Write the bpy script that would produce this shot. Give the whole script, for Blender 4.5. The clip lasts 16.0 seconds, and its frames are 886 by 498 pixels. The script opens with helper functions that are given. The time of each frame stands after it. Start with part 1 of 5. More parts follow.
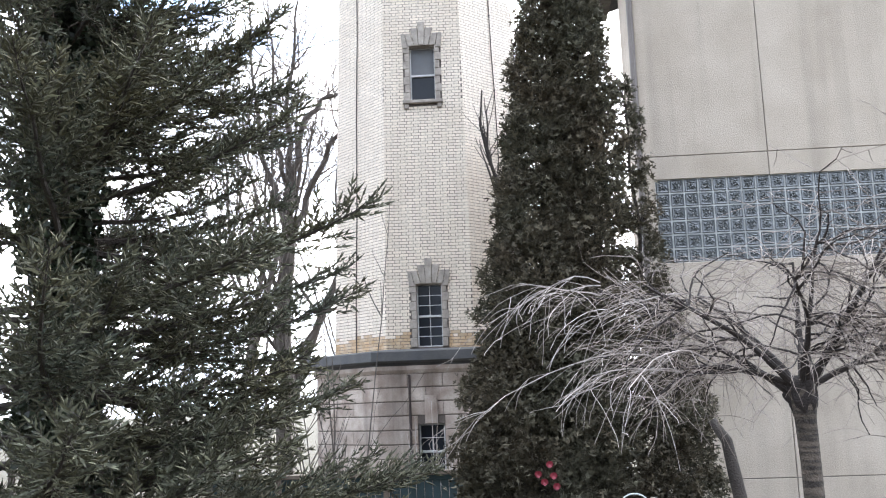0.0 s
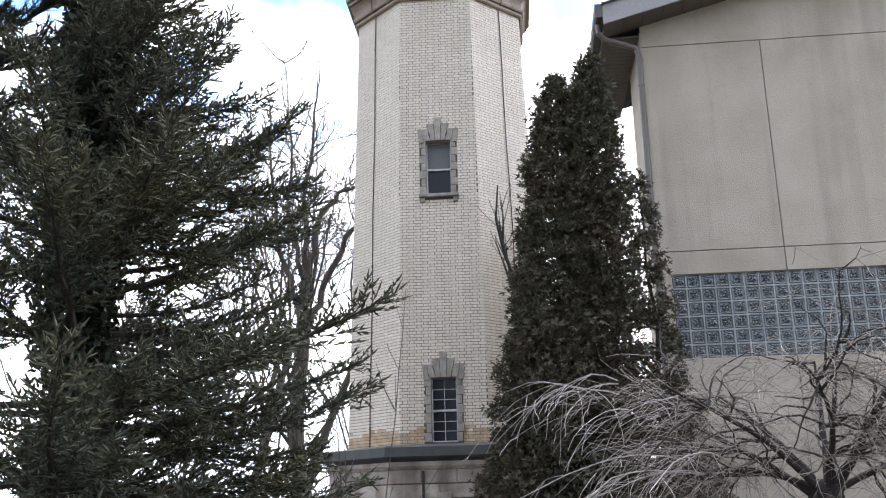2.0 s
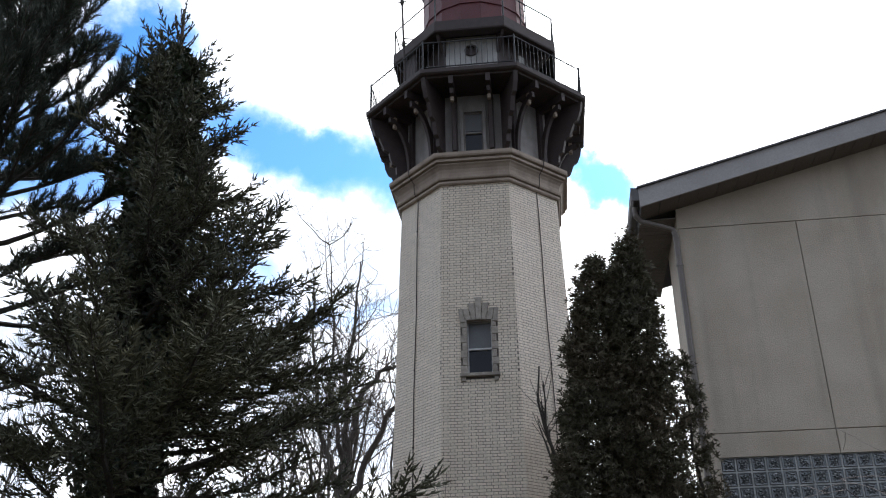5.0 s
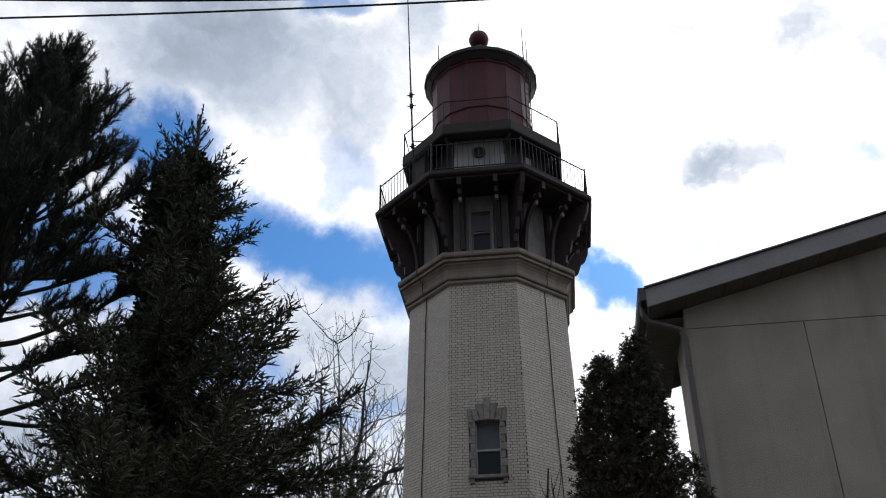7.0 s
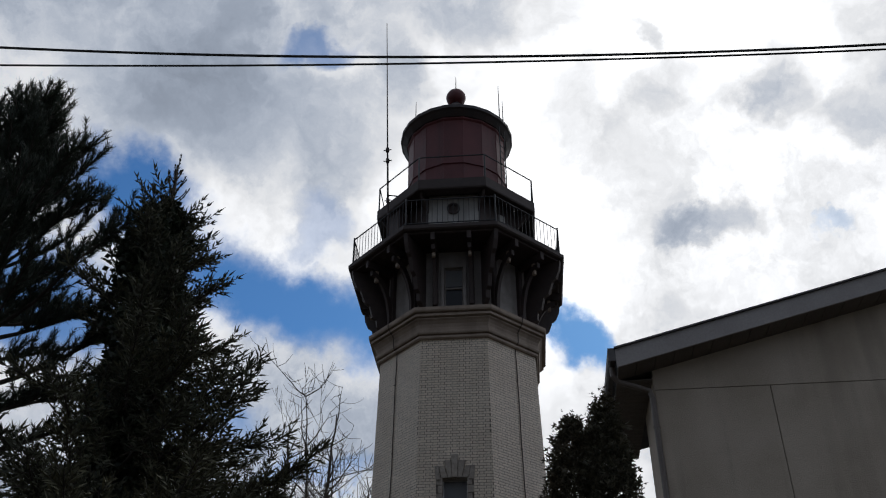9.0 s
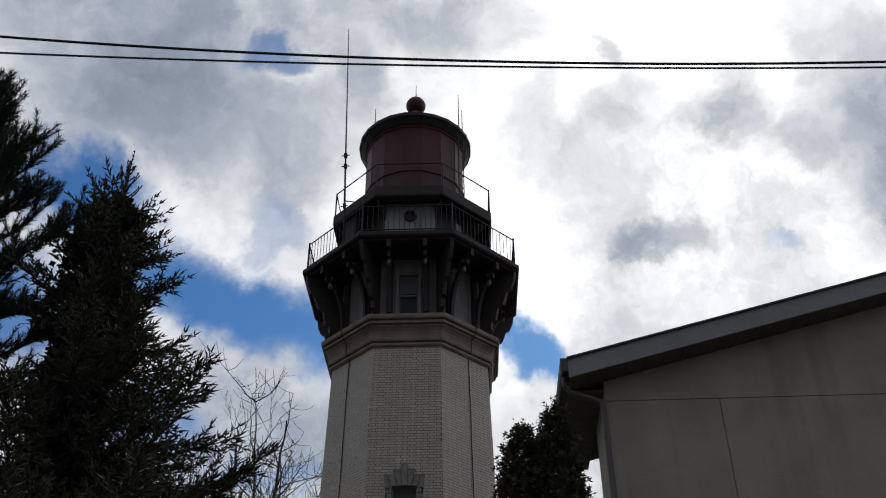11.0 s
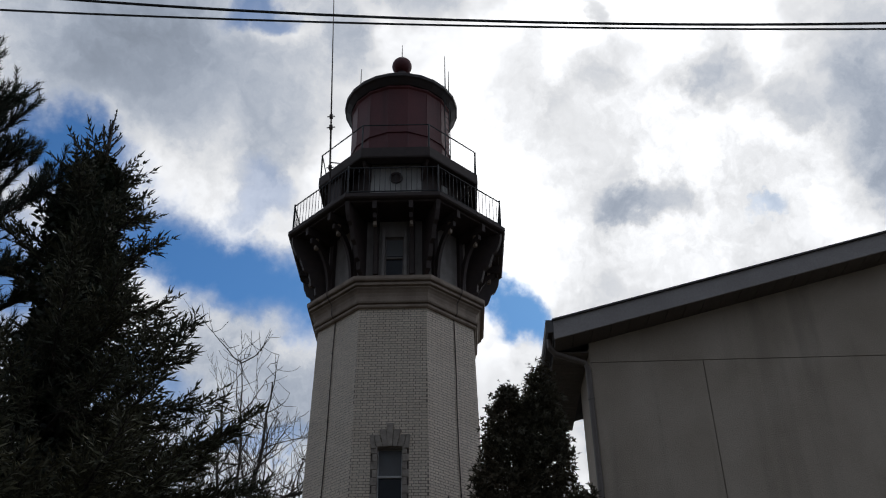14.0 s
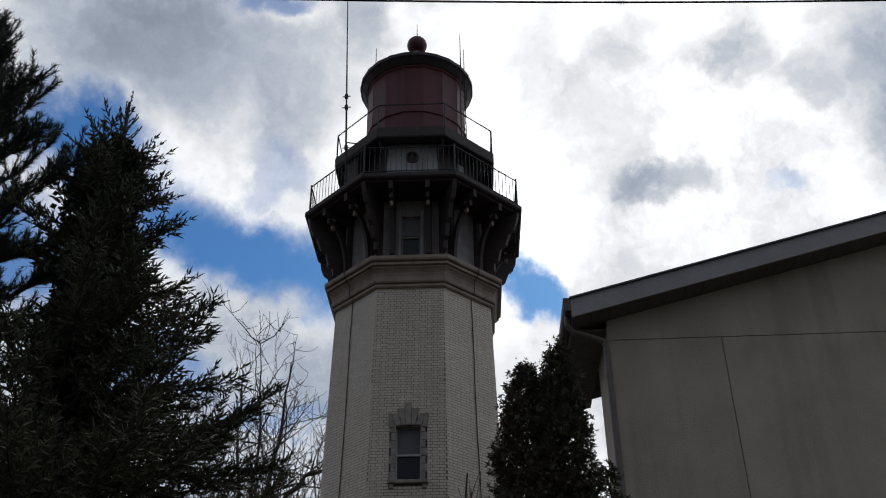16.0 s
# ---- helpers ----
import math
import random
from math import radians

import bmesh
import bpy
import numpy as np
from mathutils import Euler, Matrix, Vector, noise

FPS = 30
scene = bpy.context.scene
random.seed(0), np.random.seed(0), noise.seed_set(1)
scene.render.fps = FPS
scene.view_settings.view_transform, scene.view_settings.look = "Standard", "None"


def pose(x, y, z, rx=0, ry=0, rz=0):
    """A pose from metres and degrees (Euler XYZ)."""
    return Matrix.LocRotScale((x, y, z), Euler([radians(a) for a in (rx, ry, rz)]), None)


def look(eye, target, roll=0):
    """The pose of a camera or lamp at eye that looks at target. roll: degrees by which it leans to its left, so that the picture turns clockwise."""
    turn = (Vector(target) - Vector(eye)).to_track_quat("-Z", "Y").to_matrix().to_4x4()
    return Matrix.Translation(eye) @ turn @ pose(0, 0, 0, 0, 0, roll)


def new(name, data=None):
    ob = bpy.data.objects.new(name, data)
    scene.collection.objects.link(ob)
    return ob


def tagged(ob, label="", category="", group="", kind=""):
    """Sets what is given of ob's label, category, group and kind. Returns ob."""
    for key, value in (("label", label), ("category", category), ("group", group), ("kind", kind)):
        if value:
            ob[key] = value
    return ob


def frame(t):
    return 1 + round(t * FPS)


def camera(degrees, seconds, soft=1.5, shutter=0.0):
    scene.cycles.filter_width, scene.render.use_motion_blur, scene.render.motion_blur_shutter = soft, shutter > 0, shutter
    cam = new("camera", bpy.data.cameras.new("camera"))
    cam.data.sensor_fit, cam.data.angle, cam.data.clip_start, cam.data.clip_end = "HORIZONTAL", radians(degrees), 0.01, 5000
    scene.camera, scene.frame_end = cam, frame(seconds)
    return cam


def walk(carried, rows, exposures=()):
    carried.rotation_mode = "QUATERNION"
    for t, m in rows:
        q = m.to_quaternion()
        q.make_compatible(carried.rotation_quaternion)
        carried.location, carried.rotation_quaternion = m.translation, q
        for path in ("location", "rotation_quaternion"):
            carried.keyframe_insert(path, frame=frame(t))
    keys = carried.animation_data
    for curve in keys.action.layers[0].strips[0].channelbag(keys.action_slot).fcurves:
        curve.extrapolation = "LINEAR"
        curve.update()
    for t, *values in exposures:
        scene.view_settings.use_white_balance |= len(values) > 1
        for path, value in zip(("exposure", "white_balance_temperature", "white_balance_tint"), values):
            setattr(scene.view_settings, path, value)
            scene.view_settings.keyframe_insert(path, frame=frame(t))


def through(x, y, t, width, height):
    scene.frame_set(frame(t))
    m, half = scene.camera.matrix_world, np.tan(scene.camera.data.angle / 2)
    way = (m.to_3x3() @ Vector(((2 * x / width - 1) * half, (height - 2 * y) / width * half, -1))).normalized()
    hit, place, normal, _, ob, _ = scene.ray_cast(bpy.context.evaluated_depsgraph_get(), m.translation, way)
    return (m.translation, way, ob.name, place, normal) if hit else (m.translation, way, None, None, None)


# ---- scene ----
# ---------- camera: it stands in one spot on the street and tilts up the tower ----------
# seconds, metres ahead, eye height, yaw, pitch, roll
TURNS = [
    (0.0, 0.002, 1.597, -0.01, 9.26, 1.99), (0.5, 0.032, 1.589, -0.08, 10.15, 1.72), (1.0, 0.039, 1.604, 0.01, 11.35, 1.66),
    (1.5, 0.031, 1.616, 0.34, 12.89, 1.64), (2.0, 0.032, 1.640, 0.83, 14.80, 1.48), (2.5, 0.028, 1.652, 1.36, 16.94, 1.41),
    (3.0, 0.030, 1.646, 1.82, 19.17, 1.21), (3.5, 0.024, 1.651, 2.35, 20.97, 1.18), (4.0, -0.000, 1.654, 2.70, 22.43, 1.01),
    (6.5, -0.117, 1.630, 3.57, 30.22, 0.58), (7.0, -0.151, 1.623, 3.58, 31.49, 0.47), (7.5, -0.228, 1.619, 3.51, 32.52, 0.32),
    (8.0, -0.228, 1.606, 3.23, 33.43, 0.13), (8.5, -0.218, 1.589, 2.38, 34.21, -0.02), (9.0, -0.238, 1.603, 1.37, 34.74, 0.10),
    (9.5, -0.213, 1.617, 0.50, 35.17, 0.14), (12.0, -0.118, 1.577, -2.51, 35.33, 0.50), (12.5, -0.098, 1.582, -2.60, 34.67, 0.54),
    (13.0, -0.127, 1.583, -2.65, 33.96, 0.54), (13.5, -0.100, 1.586, -2.63, 33.46, 0.58), (14.0, -0.124, 1.604, -2.52, 33.04, 0.68),
    (14.5, -0.089, 1.590, -2.40, 32.82, 0.60), (15.0, -0.125, 1.596, -2.08, 32.49, 0.66), (15.5, -0.120, 1.590, -1.74, 32.19, 0.62),
    (16.0, -0.107, 1.593, -1.41, 31.84, 0.54),
]
EXPOSURES = [(0.0, 2.88), (1.0, 2.64), (2.0, 2.18), (3.0, 1.74), (4.0, 1.52), (6.5, 0.22), (7.5, -0.15), (9.0, -0.5), (12.0, -0.6), (16.0, -0.48)]
cam = camera(50.1, 16.0, soft=1.15)
walk(cam, [(t, pose(0.0, ahead, z, 90 + p, r, y)) for t, ahead, z, y, p, r in TURNS], EXPOSURES)


def heading(az, el):
    """Unit vector at az degrees clockwise from +y and el degrees up."""
    a, e = radians(az), radians(el)
    return Vector((math.sin(a) * math.cos(e), math.cos(a) * math.cos(e), math.sin(e)))


# ---------- sky and sun ----------
SUN_AZ, SUN_EL = 20.0, 38.0


def build_world():
    world = bpy.data.worlds.new("sky")
    scene.world = world
    world.use_nodes = True
    nt = world.node_tree
    nt.nodes.clear()
    N, L = nt.nodes.new, nt.links.new

    def math_node(op, a, b=None, clamp=False):
        n = N("ShaderNodeMath")
        n.operation, n.use_clamp = op, clamp
        for i, v in enumerate((a, b)):
            if v is None:
                continue
            if isinstance(v, (int, float)):
                n.inputs[i].default_value = v
            else:
                L(v, n.inputs[i])
        return n.outputs[0]

    def ramp(v, lo, hi, a=0.0, b=1.0):
        n = N("ShaderNodeMapRange")
        n.interpolation_type = "SMOOTHSTEP"
        L(v, n.inputs[0])
        for i, x in enumerate((lo, hi, a, b)):
            n.inputs[i + 1].default_value = x
        return n.outputs[0]

    def noise_node(vec, scale, detail=6.0, rough=0.55, w=0.0):
        n = N("ShaderNodeTexNoise")
        n.noise_dimensions = "4D"
        L(vec, n.inputs["Vector"])
        n.inputs["W"].default_value = w
        n.inputs["Scale"].default_value, n.inputs["Detail"].default_value, n.inputs["Roughness"].default_value = scale, detail, rough
        return n

    tc = N("ShaderNodeTexCoord")
    direction = tc.outputs["Generated"]
    sky = N("ShaderNodeTexSky")
    sky.sky_type, sky.sun_disc = "NISHITA", False
    sky.sun_elevation, sky.sun_rotation = radians(SUN_EL), radians(SUN_AZ)
    sky.air_density, sky.dust_density, sky.ozone_density = 1.0, 0.3, 2.0

    # wisps that fray the edges of the clouds
    warp = noise_node(direction, 9.0, 7.0, 0.6, 1.7)
    sub = N("ShaderNodeVectorMath")
    sub.operation = "SUBTRACT"
    L(warp.outputs["Color"], sub.inputs[0])
    sub.inputs[1].default_value = (0.5, 0.5, 0.5)
    scl = N("ShaderNodeVectorMath")
    scl.operation = "SCALE"
    L(sub.outputs[0], scl.inputs[0])
    scl.inputs["Scale"].default_value = 0.16
    frayed = N("ShaderNodeVectorMath")
    frayed.operation = "ADD"
    L(direction, frayed.inputs[0])
    L(scl.outputs[0], frayed.inputs[1])

    def opening(az, el, wide, high, tilt=0.0, lo=0.15, hi=1.5):
        """A gap in the clouds about that heading, wide and high in degrees."""
        d = heading(az, el)
        right = Vector((d.y, -d.x, 0)).normalized()
        up = right.cross(d)
        c, s = math.cos(radians(tilt)), math.sin(radians(tilt))
        right, up = right * c + up * s, up * c - right * s
        total = None
        for axis, size in ((right, wide), (up, high)):
            n = N("ShaderNodeVectorMath")
            n.operation = "DOT_PRODUCT"
            L(frayed.outputs[0], n.inputs[0])
            n.inputs[1].default_value = axis
            off = math_node("SUBTRACT", n.outputs["Value"], axis.dot(d))
            q = math_node("DIVIDE", off, math.sin(radians(size)))
            q = math_node("MULTIPLY", q, q)
            total = q if total is None else math_node("ADD", total, q)
        return ramp(total, lo, hi, 1.0, 0.0)

    gaps = None
    for *g, share in ((-12.0, 31.3, 8.8, 2.8, -22, 1.0), (-24.5, 36.0, 4.5, 2.6, -25, 1.0), (-28, 29, 6, 4, 0, 0.9), (7.6, 29.3, 2.8, 1.7, -40, 1.0),
                      (-10.9, 46.1, 2.3, 1.2, 15, 0.75), (-10.2, 35.8, 2.0, 1.8, 30, 0.45), (-9.5, 21.4, 4, 0.9, 5, 0.45), (26, 33, 1.2, 0.5, 0, 0.35), (-18, 24, 5, 2, -15, 0.6)):
        m = math_node("MULTIPLY", opening(*g), share)
        gaps = m if gaps is None else math_node("MAXIMUM", gaps, m)
    bellies = None
    for *g, share in ((17.3, 34.7, 3.4, 1.2, -8, 0.5), (24.9, 40.5, 2.6, 3.0, 20, 0.45), (16.5, 42.2, 3.2, 1.6, 25, 0.4), (9.6, 41.5, 3.0, 4.0, 0, 0.4), (11, 36.5, 4, 2, -20, 0.2),
                      (34, 38, 3.5, 8, 10, 0.55), (-17, 41.5, 9, 4.6, -8, 0.5), (17, 45.5, 2.0, 0.8, -60, 0.5), (-4.5, 46, 1.6, 3.4, 30, 0.35), (29, 38, 3.0, 1.6, -15, 0.4), (3, 49, 14, 2, 0, 0.3)):
        m = math_node("MULTIPLY", opening(*g, -0.1, 1.8), share)
        bellies = m if bellies is None else math_node("MAXIMUM", bellies, m)

    # cloud brightness: soft billows, darker bellies, brighter towards the veiled sun
    big = noise_node(frayed.outputs[0], 3.2, 5.0, 0.5, 4.1)
    fine = noise_node(frayed.outputs[0], 11.0, 8.0, 0.6, 7.7)
    dot = N("ShaderNodeVectorMath")
    dot.operation = "DOT_PRODUCT"
    nrm = N("ShaderNodeVectorMath")
    nrm.operation = "NORMALIZE"
    L(direction, nrm.inputs[0])
    L(nrm.outputs[0], dot.inputs[0])
    dot.inputs[1].default_value = heading(SUN_AZ, SUN_EL)
    glow = math_node("POWER", math_node("MAXIMUM", dot.outputs["Value"], 0.0), 14.0)
    veil = ramp(dot.outputs["Value"], -0.3, 0.97, 0.33, 0.98)
    level = math_node("ADD", ramp(big.outputs["Fac"], 0.36, 0.64, 0.70, 1.15), ramp(fine.outputs["Fac"], 0.3, 0.7, -0.2, 0.2))
    level = math_node("MULTIPLY", level, math_node("SUBTRACT", 1.0, bellies))
    lit = math_node("MULTIPLY", level, math_node("ADD", veil, math_node("MULTIPLY", glow, 1.1)))
    tint = N("ShaderNodeMix")
    tint.data_type = "RGBA"
    L(ramp(lit, 0.45, 1.2), tint.inputs["Factor"])
    tint.inputs["A"].default_value, tint.inputs["B"].default_value = (0.78, 0.90, 1.11, 1), (0.975, 0.99, 1.02, 1)
    cloud = N("ShaderNodeVectorMath")
    cloud.operation = "SCALE"
    L(tint.outputs["Result"], cloud.inputs[0])
    L(lit, cloud.inputs["Scale"])
    blue = N("ShaderNodeVectorMath")
    blue.operation = "MULTIPLY"
    L(sky.outputs[0], blue.inputs[0])
    blue.inputs[1].default_value = (0.046, 0.088, 0.126)
    mix = N("ShaderNodeMix")
    mix.data_type = "RGBA"
    L(gaps, mix.inputs["Factor"])
    L(cloud.outputs[0], mix.inputs["A"])
    L(blue.outputs[0], mix.inputs["B"])
    bg = N("ShaderNodeBackground")
    bg.inputs["Strength"].default_value = 1.0
    L(mix.outputs["Result"], bg.inputs["Color"])
    out = N("ShaderNodeOutputWorld")
    L(bg.outputs[0], out.inputs["Surface"])


build_world()
sun_data = bpy.data.lights.new("sun", "SUN")
sun_data.energy, sun_data.angle, sun_data.color = 0.8, radians(14), (1.0, 0.95, 0.88)
sun = new("sun", sun_data)
sun.matrix_world = look(heading(SUN_AZ, SUN_EL) * 60, (0, 0, 0))


# ---------- materials ----------
def material(name, colour, rough=0.8, second=None, scale=3.0, fine=60.0, bump=0.2, spread=0.5, island=0.0, metal=0.0, streak=0.0, obj_random=0.0, bands=0.0):
    """A worn surface: two colours mixed by a broad and a fine noise, with relief; streak: rain marks that run down."""
    m = bpy.data.materials.new(name)
    m.use_nodes = True
    nt = m.node_tree
    N, L = nt.nodes.new, nt.links.new
    bsdf = nt.nodes["Principled BSDF"]
    bsdf.inputs["Roughness"].default_value, bsdf.inputs["Metallic"].default_value = rough, metal
    geo = N("ShaderNodeNewGeometry")
    pos = geo.outputs["Position"]

    def tex(sc, detail, vec=pos):
        n = N("ShaderNodeTexNoise")
        L(vec, n.inputs["Vector"])
        n.inputs["Scale"].default_value, n.inputs["Detail"].default_value = sc, detail
        return n.outputs["Fac"]

    def mixed(fac, a, b):
        n = N("ShaderNodeMix")
        n.data_type = "RGBA"
        L(fac, n.inputs["Factor"])
        for key, v in (("A", a), ("B", b)):
            if isinstance(v, tuple):
                n.inputs[key].default_value = (*v, 1)
            else:
                L(v, n.inputs[key])
        return n.outputs["Result"]

    def span(v, lo, hi, a, b):
        n = N("ShaderNodeMapRange")
        L(v, n.inputs[0])
        for i, x in enumerate((lo, hi, a, b)):
            n.inputs[i + 1].default_value = x
        return n.outputs[0]

    second = second or tuple(c * 0.6 for c in colour)
    col = mixed(span(tex(scale, 5), 0.5 - spread / 2, 0.5 + spread / 2, 0, 1), colour, second)
    f = tex(fine, 4)
    col = mixed(span(f, 0.35, 0.75, 0, 0.35), col, tuple(c * 0.55 for c in second))
    if streak:
        mp = N("ShaderNodeMapping")
        L(pos, mp.inputs["Vector"])
        mp.inputs["Scale"].default_value = (2.6, 2.6, 0.16)
        col = mixed(span(tex(1.0, 6, mp.outputs[0]), 0.5, 0.72, 0, streak), col, tuple(c * 0.5 for c in second))
    if bands:
        mp = N("ShaderNodeMapping")
        L(pos, mp.inputs["Vector"])
        mp.inputs["Scale"].default_value = (1.5, 1.5, 16.0)
        col = mixed(span(tex(1.6, 3, mp.outputs[0]), 0.46, 0.62, 0, bands), col, tuple(c * 2.1 for c in colour))
    rnd = geo.outputs["Random Per Island"] if island else None
    if obj_random:
        rnd = N("ShaderNodeObjectInfo").outputs["Random"]
    if rnd is not None:
        k = island or obj_random
        hsv = N("ShaderNodeHueSaturation")
        L(span(rnd, 0, 1, 1 - k, 1 + k), hsv.inputs["Value"])
        L(col, hsv.inputs["Color"])
        col = hsv.outputs[0]
    L(col, bsdf.inputs["Base Color"])
    L(span(f, 0.2, 0.8, max(rough - 0.12, 0.05), min(rough + 0.1, 1)), bsdf.inputs["Roughness"])
    if bump:
        b = N("ShaderNodeBump")
        b.inputs["Strength"].default_value, b.inputs["Distance"].default_value = bump, 0.02
        L(f, b.inputs["Height"])
        L(b.outputs[0], bsdf.inputs["Normal"])
    return m


def leaf_material(name, colour, second, rough=0.65, through=0.06):
    """Foliage: colour varies by leaf and by place; some light passes through."""
    m = material(name, colour, rough, second, 1.3, 25.0, 0.0, 0.5, island=0.5)
    nt = m.node_tree
    bsdf = nt.nodes["Principled BSDF"]
    tr = nt.nodes.new("ShaderNodeBsdfTranslucent")
    tr.inputs["Color"].default_value = (*colour, 1)
    mx = nt.nodes.new("ShaderNodeMixShader")
    mx.inputs[0].default_value = through
    out = nt.nodes["Material Output"]
    nt.links.new(bsdf.outputs[0], mx.inputs[1])
    nt.links.new(tr.outputs[0], mx.inputs[2])
    nt.links.new(mx.outputs[0], out.inputs["Surface"])
    return m


def glass_material(name, colour=(0.012, 0.014, 0.018), rough=0.06, ior=1.35):
    m = material(name, colour, rough, tuple(c * 1.8 for c in colour), 1.2, 14.0, 0.04)
    m.node_tree.nodes["Principled BSDF"].inputs["IOR"].default_value = ior
    return m


BRICK = material("buff_glazed_brick", (0.79, 0.68, 0.555), 0.45, (0.67, 0.555, 0.435), 1.1, 45.0, 0.15, 0.6, island=0.07)
BRICK_ONE = material("buff_glazed_brick_single", (0.79, 0.68, 0.555), 0.45, (0.67, 0.555, 0.435), 1.1, 45.0, 0.15, 0.6, obj_random=0.07)
RUSTY = material("rust_stained_brick", (0.46, 0.27, 0.12), 0.6, (0.55, 0.43, 0.30), 5.0, 45.0, 0.2, 0.4, island=0.14)
MORTAR = material("grey_mortar", (0.15, 0.122, 0.104), 0.95, None, 2.0, 80.0, 0.3)
LIMESTONE = material("weathered_limestone", (0.54, 0.46, 0.395), 0.85, (0.27, 0.20, 0.16), 2.6, 40.0, 0.35, 0.4, streak=0.85, obj_random=0.12)
TRIMSTONE = material("grey_trim_stone", (0.47, 0.41, 0.35), 0.85, (0.23, 0.195, 0.165), 7.0, 50.0, 0.4, 0.5, streak=0.5, obj_random=0.1)
CORNICE = material("brown_cornice_stone", (0.42, 0.335, 0.265), 0.75, (0.27, 0.205, 0.16), 2.5, 40.0, 0.3, 0.6, streak=0.6)
SLATE = material("dark_ledge_stone", (0.055, 0.055, 0.062), 0.7, (0.10, 0.095, 0.09), 3.0, 40.0, 0.4, 0.5, streak=0.5)
DARKIRON = material("blackened_iron", (0.036, 0.025, 0.023), 0.7, (0.058, 0.038, 0.034), 5.0, 60.0, 0.2)
RAILIRON = material("rail_iron", (0.03, 0.03, 0.034), 0.5, None, 9.0, 90.0, 0.1)
REDPAINT = material("faded_red_paint", (0.14, 0.022, 0.025), 0.55, (0.085, 0.014, 0.017), 1.6, 30.0, 0.15, 0.6, streak=0.5)
ROOFPAINT = material("dark_roof_paint", (0.03, 0.027, 0.03), 0.6, (0.045, 0.025, 0.024), 2.0, 40.0, 0.15)
GREYPAINT = material("grey_watch_room_paint", (0.36, 0.33, 0.31), 0.75, (0.20, 0.175, 0.16), 3.0, 45.0, 0.2, 0.6, streak=0.6)
PALEPANEL = material("pale_panel", (0.50, 0.49, 0.47), 0.7, (0.34, 0.32, 0.30), 3.0, 45.0, 0.2, 0.6, streak=0.4)
WHITEWOOD = material("white_window_paint", (0.72, 0.71, 0.70), 0.5, (0.5, 0.49, 0.47), 6.0, 60.0, 0.1)
BLIND = material("grey_window_blind", (0.17, 0.165, 0.165), 0.8, (0.18, 0.19, 0.2), 5.0, 50.0, 0.1)
DARKROOM = material("dark_interior", (0.02, 0.02, 0.022), 0.9)
GLASS = glass_material("window_glass")
STUCCO = material("grey_beige_stucco", (0.57, 0.485, 0.395), 0.92, (0.45, 0.375, 0.295), 1.3, 70.0, 0.4, 0.4, streak=0.4)
JOINT = material("sealed_joint", (0.26, 0.225, 0.195), 0.8, None, 4.0, 60.0, 0.1)
FASCIA = material("grey_fascia_paint", (0.40, 0.37, 0.36), 0.5, (0.32, 0.29, 0.28), 2.0, 40.0, 0.05)
SOFFIT = material("brown_soffit_boards", (0.17, 0.14, 0.12), 0.6, (0.12, 0.10, 0.085), 2.0, 40.0, 0.1)
GUTTER = material("dark_gutter_metal", (0.12, 0.11, 0.11), 0.45, (0.08, 0.075, 0.075), 3.0, 50.0, 0.05, metal=0.3)
PIPE = material("taupe_downpipe", (0.20, 0.165, 0.145), 0.5, (0.14, 0.115, 0.10), 3.0, 50.0, 0.05)
ROOFTOP = material("grey_roof_shingle", (0.12, 0.115, 0.11), 0.9, None, 3.0, 40.0, 0.4)
GLASSBLOCK = glass_material("glass_block", (0.065, 0.07, 0.072), 0.08, 1.8)
BLOCKJOINT = material("pale_block_mortar", (0.60, 0.60, 0.58), 0.85, (0.30, 0.30, 0.29), 4.0, 60.0, 0.2)
BARK = material("dark_bark", (0.07, 0.055, 0.045), 0.95, (0.035, 0.028, 0.024), 9.0, 60.0, 0.9)
CHERRYBARK = material("banded_cherry_bark", (0.085, 0.066, 0.050), 0.85, (0.030, 0.023, 0.019), 16.0, 55.0, 1.0, 0.35, bands=0.55)
LIMBBARK = material("dark_limb_bark", (0.04, 0.029, 0.025), 0.85, (0.022, 0.016, 0.014), 14.0, 70.0, 0.6)
# on the cherry, this pale colour holds the sunlight on its left twigs
TWIG = material("pale_grey_twig", (0.56, 0.50, 0.46), 0.7, (0.36, 0.30, 0.265), 6.0, 60.0, 0.2)
# the same cherry's twigs away from the sunlit side, darkened by colour
BROWNTWIG = material("grey_brown_twig", (0.36, 0.30, 0.265), 0.75, (0.19, 0.15, 0.125), 6.0, 60.0, 0.2)
GREYBARK = material("grey_bare_bark", (0.13, 0.11, 0.095), 0.95, (0.07, 0.058, 0.05), 6.0, 50.0, 0.4)
# the lighter yellowish second colour paints lit patches into the needles
SPRUCE = leaf_material("spruce_needles", (0.052, 0.063, 0.046), (0.100, 0.090, 0.046), 0.85, 0.03)
DEADTWIG = leaf_material("brown_dead_twigs", (0.075, 0.052, 0.036), (0.05, 0.036, 0.026), 0.9, 0.1)
PINE = leaf_material("pine_needles", (0.025, 0.04, 0.03), (0.035, 0.045, 0.025))
CEDAR = leaf_material("cedar_sprays", (0.085, 0.085, 0.055), (0.085, 0.062, 0.038), 0.9, 0.02)
IVY = leaf_material("ivy_leaves", (0.018, 0.032, 0.014), (0.03, 0.034, 0.016), 0.45)
BERRY = material("red_blossom", (0.30, 0.03, 0.05), 0.5, (0.2, 0.018, 0.03), 10.0, 60.0, 0.1)
FENCE = material("blue_green_fence_paint", (0.03, 0.062, 0.07), 0.6, (0.02, 0.04, 0.045), 3.0, 50.0, 0.2, streak=0.5)
